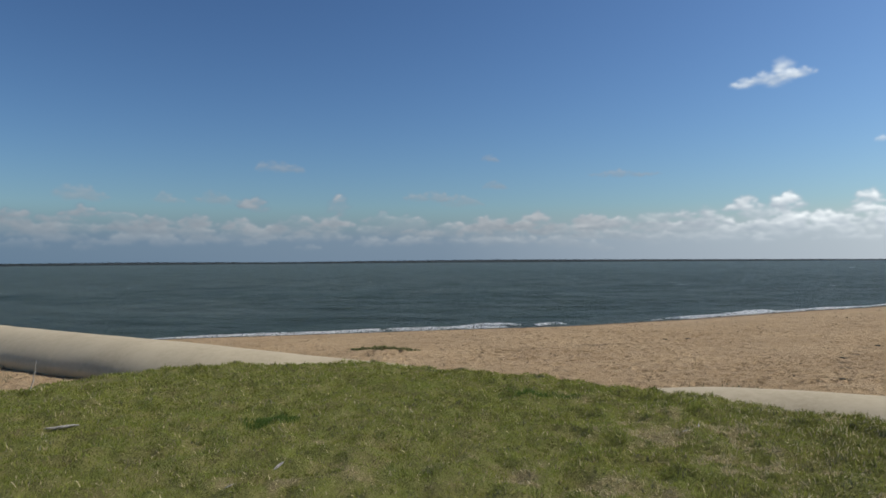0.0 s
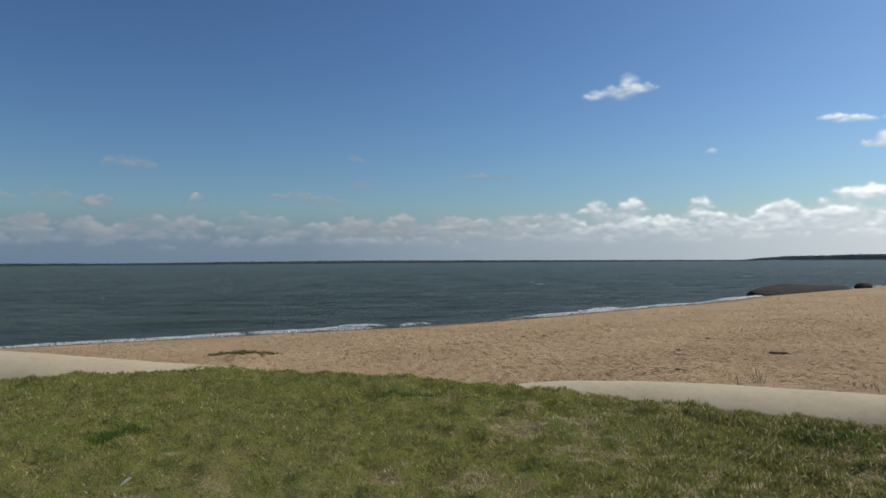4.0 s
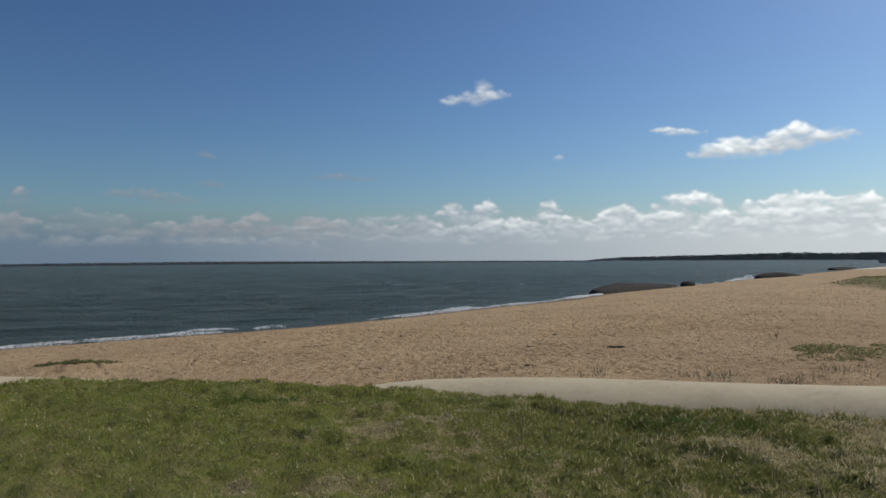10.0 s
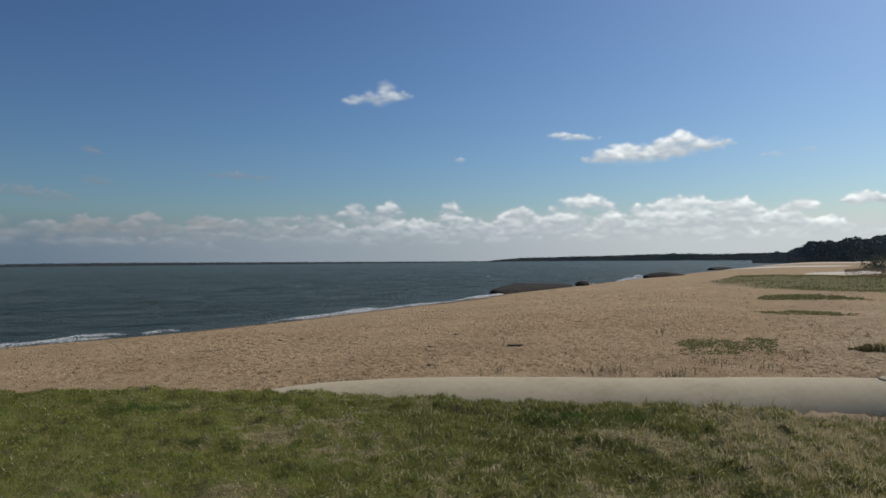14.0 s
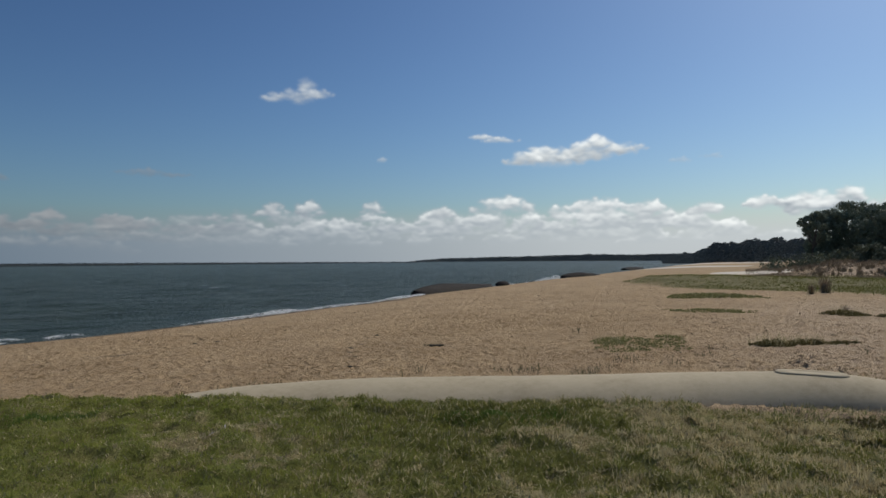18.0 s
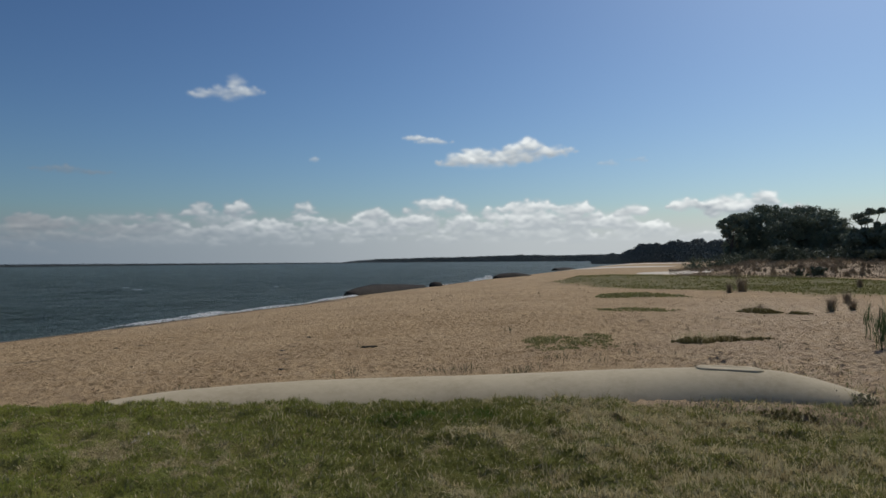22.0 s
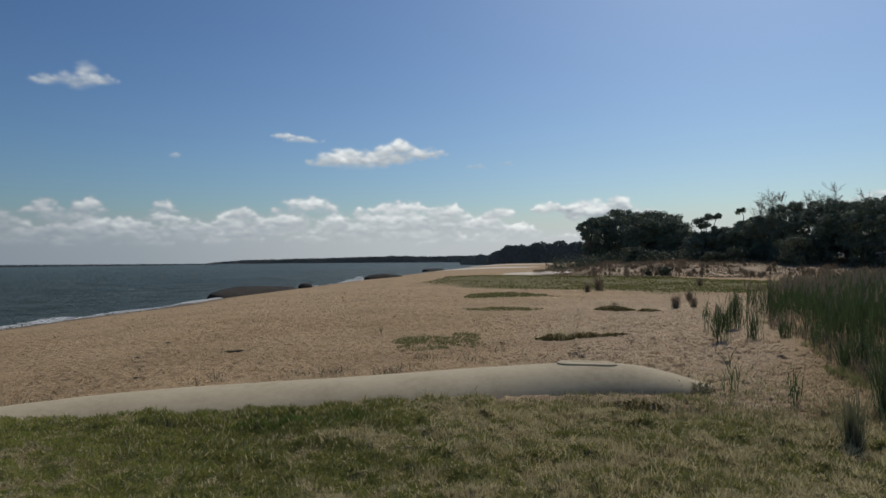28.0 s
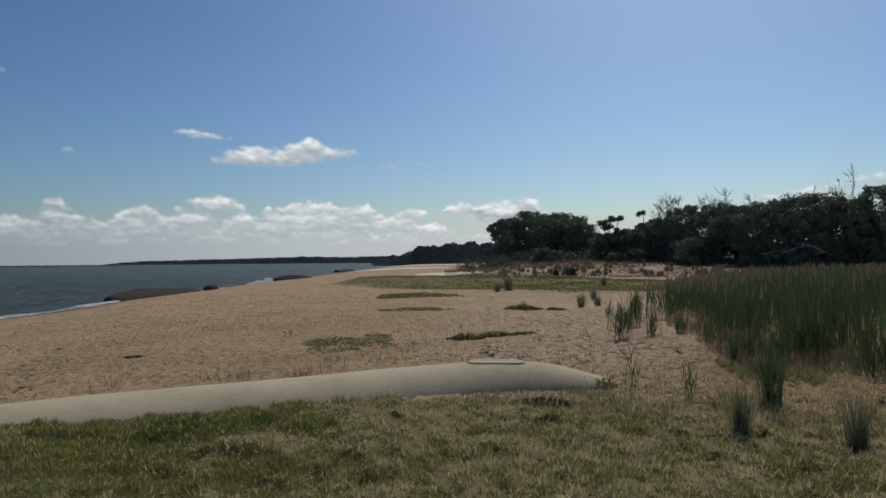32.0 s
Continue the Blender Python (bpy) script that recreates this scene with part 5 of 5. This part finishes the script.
def make_patches():
    patch("mat_plant", 24.75, 9.75, 0.78, 0.42, -70, 0.16, "dense olive mat plant on bare sand", MAT_PLANT, 4000, 0.04)
    patch("mat_plant", 25.1, 8.55, 0.42, 0.22, -70, 0.09, "dense olive mat plant on bare sand", MAT_PLANT, 1500, 0.04)
    patch("mat_plant", 15.05, 7.35, 0.5, 0.32, -40, 0.13, "thick dark olive mat plant on trodden sand", MAT_PLANT, 4600, 0.028)
    patch("mat_plant", 15.75, 6.95, 0.6, 0.2, -38, 0.11, "thick dark olive mat plant on trodden sand", MAT_PLANT, 4000, 0.028)
    patch("mat_plant", 16.35, 6.5, 0.4, 0.13, -38, 0.06, "narrow olive mat plant on trodden sand", MAT_PLANT, 1500, 0.028)
    patch("herb_patch", 13.1, 9.6, 1.35, 0.95, 62, 0.07, "thin patch of green creeping grass on sand", HERB, 5200, 0.03, ragged=0.75)
    patch("herb_patch", 14.5, 9.6, 0.8, 0.3, 40, 0.06, "thin patch of green creeping grass on sand", HERB, 1600, 0.03, ragged=0.75)
    patch("herb_patch", 23.4, 13.8, 1.5, 0.8, -85, 0.07, "thin patch of green creeping grass on sand", HERB, 3600, 0.045, ragged=0.75)
    patch("herb_patch", 32.5, 19.2, 2.2, 1.6, -60, 0.16, "low grassy hummock on the beach", HERB, 3000, 0.1, ragged=0.75)
    patch("grass_hummock", -1.45, 16.05, 0.8, 0.24, -6, 0.035, "small grass-topped hummock of sand on the beach", HERB, 1800, 0.05, category="hummock")
    patch("mat_plant", 8.3, 3.05, 0.42, 0.16, -58, 0.07, "dark green mat plant in front of the tube", MAT_PLANT, 1400, 0.03)
    patch("mat_plant", 10.15, 2.75, 0.32, 0.2, -40, 0.14, "dark dry weed caught against the tube end", TUSSOCK, 700, 0.03)
    # grass on the low dune and the flat behind the beach
    n = 150000
    az, r = RNG.uniform(51, 83, n), RNG.uniform(36, 92, n)
    x, y = polar(az, r)
    keep = RNG.uniform(0, 1, n) < greenness(x, y) * (0.45 + 0.8 * fractal(x / 1.7, y / 1.7, 95, 3))
    x, y = x[keep], y[keep]
    ob = raw("dune_grass", *blades(x, y, land(x, y) - 0.02, RNG.uniform(0.04, 0.13, len(x)), np.full(len(x), 0.05), 0.9), DUNE_GRASS)
    tagged(ob, "low green grass covering the dune behind the beach", "grass", kind="stuff")
    # brown stubble and undergrowth below the trees
    n = 85000
    az, r = RNG.uniform(62, 106, n), RNG.uniform(71, 112, n)
    x, y = polar(az, r)
    keep = RNG.uniform(0, 1, n) < 0.4 + 0.9 * fractal(x / 2.2, y / 2.2, 97, 3) + 0.7 * step(90, 104, r)
    x, y, r = x[keep], y[keep], r[keep]
    ob = raw("dune_stubble", *blades(x, y, land(x, y) - 0.02, RNG.uniform(0.12, 0.5, len(x)) * (0.6 + 0.7 * step(90, 110, r)), np.full(len(x), 0.05), 0.8), REED_TOP)
    tagged(ob, "brown dry stubble on the dune below the trees", "undergrowth", kind="stuff")
    rows = []
    for k in range(150):
        az = RNG.uniform(63.5, 106)
        r = RNG.uniform(104, 116) - 0.4 * max(0, az - 76)
        x, y = polar(az, r)
        s = RNG.uniform(0.8, 1.8)
        rows.append((x, y, ground_at(x, y) + s * 0.3, s * 1.2, s * 1.2, s))
    ob = raw("undergrowth", *leaf_cloud(rows, 130, 0.18, 1.0), SHRUB)
    tagged(ob, "dark tangled undergrowth at the foot of the wood", "undergrowth", kind="stuff")


def twig_plant(x, y, h, count, label, spread=0.12, material=None):
    ob = tagged(new("sand_plant"), label, "plant", "small plants on sand")
    ob.location = (x, y, ground_at(x, y) - 0.01)
    px, py = RNG.normal(size=count) * spread, RNG.normal(size=count) * spread
    tagged(raw("stalk", *blades(px, py, np.zeros(count), h * RNG.uniform(0.4, 1.05, count), np.full(count, 0.0055), 1.1), material or REED_TOP, False, ob), kind="stuff")
    k = count // 2
    tagged(raw("leaf_tuft", *blades(px[:k], py[:k], np.full(k, h * 0.2), h * RNG.uniform(0.2, 0.5, k), np.full(k, 0.013), 0.9), TUSSOCK, False, ob), kind="stuff")


def make_small():
    dry = "sparse dry grass tuft growing from the sand"
    for x, y, h, c, s in ((10.6, 7.98, 0.3, 26, 0.14), (10.9, 7.2, 0.26, 16, 0.16), (8.47, 8.43, 0.26, 40, 0.16), (8.2, 8.9, 0.2, 24, 0.14), (9.05, 7.65, 0.28, 46, 0.12), (9.5, 7.6, 0.24, 18, 0.2), (6.91, 9.55, 0.42, 10, 0.05), (6.75, 9.75, 0.38, 8, 0.05), (14.0, 12.05, 0.34, 14, 0.06), (9.3, 12.5, 0.3, 8, 0.04), (4.2, 10.4, 0.2, 36, 0.22), (4.6, 10.25, 0.18, 26, 0.18), (11.6, 7.7, 0.25, 20, 0.25), (12.2, 7.4, 0.25, 14, 0.15), (14.8, 5.4, 0.42, 9, 0.04), (13.6, 8.0, 0.2, 30, 0.2)):
        twig_plant(x, y, h, max(8, int(c * 1.2)), dry, s)
    twig_plant(-8.0, 12.3, 0.35, 70, "dark dry herb clump on sand before the tube", 0.16, TUSSOCK)
    for k in range(26):
        az = RNG.uniform(38, 66)
        r = lawn_edge(np.array([az]))[0] + RNG.uniform(-0.1, 0.25)
        twig_plant(*polar(az, r), RNG.uniform(0.1, 0.2), 14, "dry brown seed stalks at the lawn edge", 0.1, REED_TOP)
    for k in range(14):
        az = RNG.uniform(50, 74)
        r = np.interp(az, [52, 61, 70, 74], [8.7, 9.0, 9.3, 9.8]) + RNG.uniform(-0.12, 0.1)
        twig_plant(*polar(az, r), RNG.uniform(0.06, 0.13), 14, "low dry weed growing along the foot of the tube", 0.12, STRAW if k % 3 == 0 else REED_TOP)
    reed_clump(16.4, 3.82, 1.15, 15, 0.14, "loose clump of green reeds on sand")
    reed_clump(16.0, 3.9, 0.85, 8, 0.1, "small clump of green reeds on sand")
    reed_clump(17.1, 3.37, 1.2, 11, 0.14, "loose clump of green reeds on sand")
    reed_clump(19.5, 4.3, 1.2, 26, 0.3, "leafy clump of green reeds before the reed bed")
    reed_clump(18.0, 4.6, 1.0, 8, 0.1, "few thin reed shoots on bare sand", 1.0)
    reed_clump(10.3, 2.3, 0.75, 5, 0.1, "few reed shoots with brown heads beside the tube end", 1.0)
    reed_clump(9.75, 1.4, 0.6, 8, 0.1, "few green reed shoots on sand", 1.0)
    reed_clump(8.9, 0.35, 0.8, 8, 0.12, "few green reed shoots beside a tussock", 1.0)
    # driftwood, stalk, leaf
    bits = (((-3.96, 6.76), (-3.68, 6.9), 0.015, "driftwood", "pale bleached piece of driftwood lying on the grass", DEADWOOD), ((9.45, 12.62), (9.78, 12.45), 0.03, "driftwood", "short dark driftwood stick on the sand", BARK))
    for a, b, rad, name, label, mat in bits:
        za, zb = ground_at(*a) + rad * 1.2, ground_at(*b) + rad * 1.2
        p = crooked((*a, za), (*b, zb), 0.008, 8)
        tagged(raw(name, *limb(p, rad * np.array([0.35, 0.8, 1, 0.95, 1.05, 0.9, 0.7, 0.3]), 8), mat, True), label, "driftwood")
    x, y = -5.45, 9.0
    z = ground_at(x, y)
    tagged(raw("dry_stalk", *limb(crooked((x, y, z - 0.03), (x + 0.05, y + 0.05, z + 0.38), 0.01, 7), np.linspace(0.009, 0.004, 7), 5), DEADWOOD, True), "thin dry stalk standing at the lawn edge", "stalk")
    for x, y, s, turn in ((-1.3, 5.38, 0.055, 60), (-1.5, 4.78, 0.035, 20), (2.19, 6.2, 0.03, 10), (2.35, 6.3, 0.025, 70)):
        u = np.linspace(-1, 1, 9)
        w = 0.33 * np.sqrt(1 - u**2 * 0.98)
        t = radians(turn)
        rows = []
        for sg in (-1, 0, 1):
            a, b = u * s, sg * w * s
            rows.append(np.column_stack([x + a * math.cos(t) - b * math.sin(t), y + a * math.sin(t) + b * math.cos(t), ground_at(x, y) + 0.035 + 0.25 * abs(sg) * w * s + 0.35 * s * u]))
        tagged(raw("fallen_leaf", np.concatenate(rows), lattice(3, 9), DEADWOOD, True), "curled grey dead leaf lying on the grass", "leaf", "fallen leaves")


def make_wrack():
    """Dark clods beside the footprints and fine litter strewn over the beach."""
    for x, y in TRACKS:
        s = RNG.uniform(0.035, 0.055)
        ob = patch_of_weed(x + RNG.normal() * 0.03, y + RNG.normal() * 0.03, s)
    n = 9000
    az, r = RNG.uniform(-36, 100, n), 9 * np.exp(RNG.uniform(0, 1.75, n))
    x, y = polar(az, r)
    keep = (inland(x, y) > 1.0) & (r > lawn_edge(az) + 0.4) & (RNG.uniform(0, 1, n) < 0.5 + 0.9 * fractal(x / 2, y / 2, 99, 3))
    x, y, r = x[keep], y[keep], r[keep]
    n = len(x)
    turn = RNG.uniform(0, math.pi, n)
    s = RNG.uniform(0.006, 0.02, n) * (0.7 + r / 30)
    u = np.stack([np.cos(turn) * s, np.sin(turn) * s, RNG.normal(size=n) * s * 0.3], -1)
    w = np.stack([-np.sin(turn) * s * 0.35, np.cos(turn) * s * 0.35, RNG.uniform(0.2, 0.9, n) * s], -1)
    c = np.stack([x, y, land(x, y) + 0.008], -1)
    v = np.stack([c - u, c + u * 0.9 - w * 0.2, c + u + w, c - u * 0.8 + w * 0.8], 1).reshape(-1, 3)
    tagged(raw("beach_litter", v, np.arange(n * 4).reshape(-1, 4), REED_TOP), "small brown bits of bark and weed strewn over the sand", "litter", kind="stuff")


def patch_of_weed(x, y, s):
    """A flat dark clod of weed."""
    a, b = np.meshgrid(np.linspace(0, math.pi, 7), np.linspace(0, 2 * math.pi, 12, endpoint=False), indexing="ij")
    lump = 1 + 0.4 * fractal(np.cos(b) * np.sin(a) * 2 + x * 3, np.sin(b) * np.sin(a) * 2 + y * 3, 35, 2)
    v = np.stack([np.sin(a) * np.cos(b) * s * 1.3 * lump, np.sin(a) * np.sin(b) * s * lump, np.cos(a) * s * 0.5 * lump], -1).reshape(-1, 3)
    ob = tagged(raw("seaweed_clod", v, lattice(7, 12, True), BARK, False), "small dark clod of weed lying in a footprint", "seaweed", "clods along the tracks")
    ob.location = (x, y, ground_at(x, y) + s * 0.15)
    return ob


make_wrack()
make_reeds()
make_tussocks()
make_patches()
make_small()


def sandbar(az, r, across, along, label):
    """A low pale bank of dry sand on the flat, with a wavering edge."""
    a = np.linspace(0, 2 * math.pi, 64, endpoint=False)
    rows = []
    for k, h in ((1.05, -0.1), (0.9, 0.05), (0.6, 0.12), (0.03, 0.14)):
        w = k * (1 + 0.25 * fractal(np.cos(a) * 2, np.sin(a) * 2 + az, 33, 3))
        x, y = polar(az + np.degrees(np.cos(a) * w * across / r), r + np.sin(a) * w * along)
        rows.append(np.stack([x, y, land(x, y) + h], -1))
    tagged(raw("sandbar", np.concatenate(rows), lattice(4, 64, True), PALE, True), label, "sandbar", "sandbars")


PALE = plain("pale_dry_sand", (0.66, 0.60, 0.49), (0.60, 0.53, 0.42), (0.72, 0.66, 0.55), 0.4, 0.95, 0.3, 0.02)
sandbar(62.5, 98, 5.5, 9.0, "pale bank of dry sand behind the dune")
sandbar(58.0, 190, 14, 16, "long pale bank of sand on the far flat")
sandbar(59.5, 320, 26, 24, "far pale bank of sand below the wooded hill")
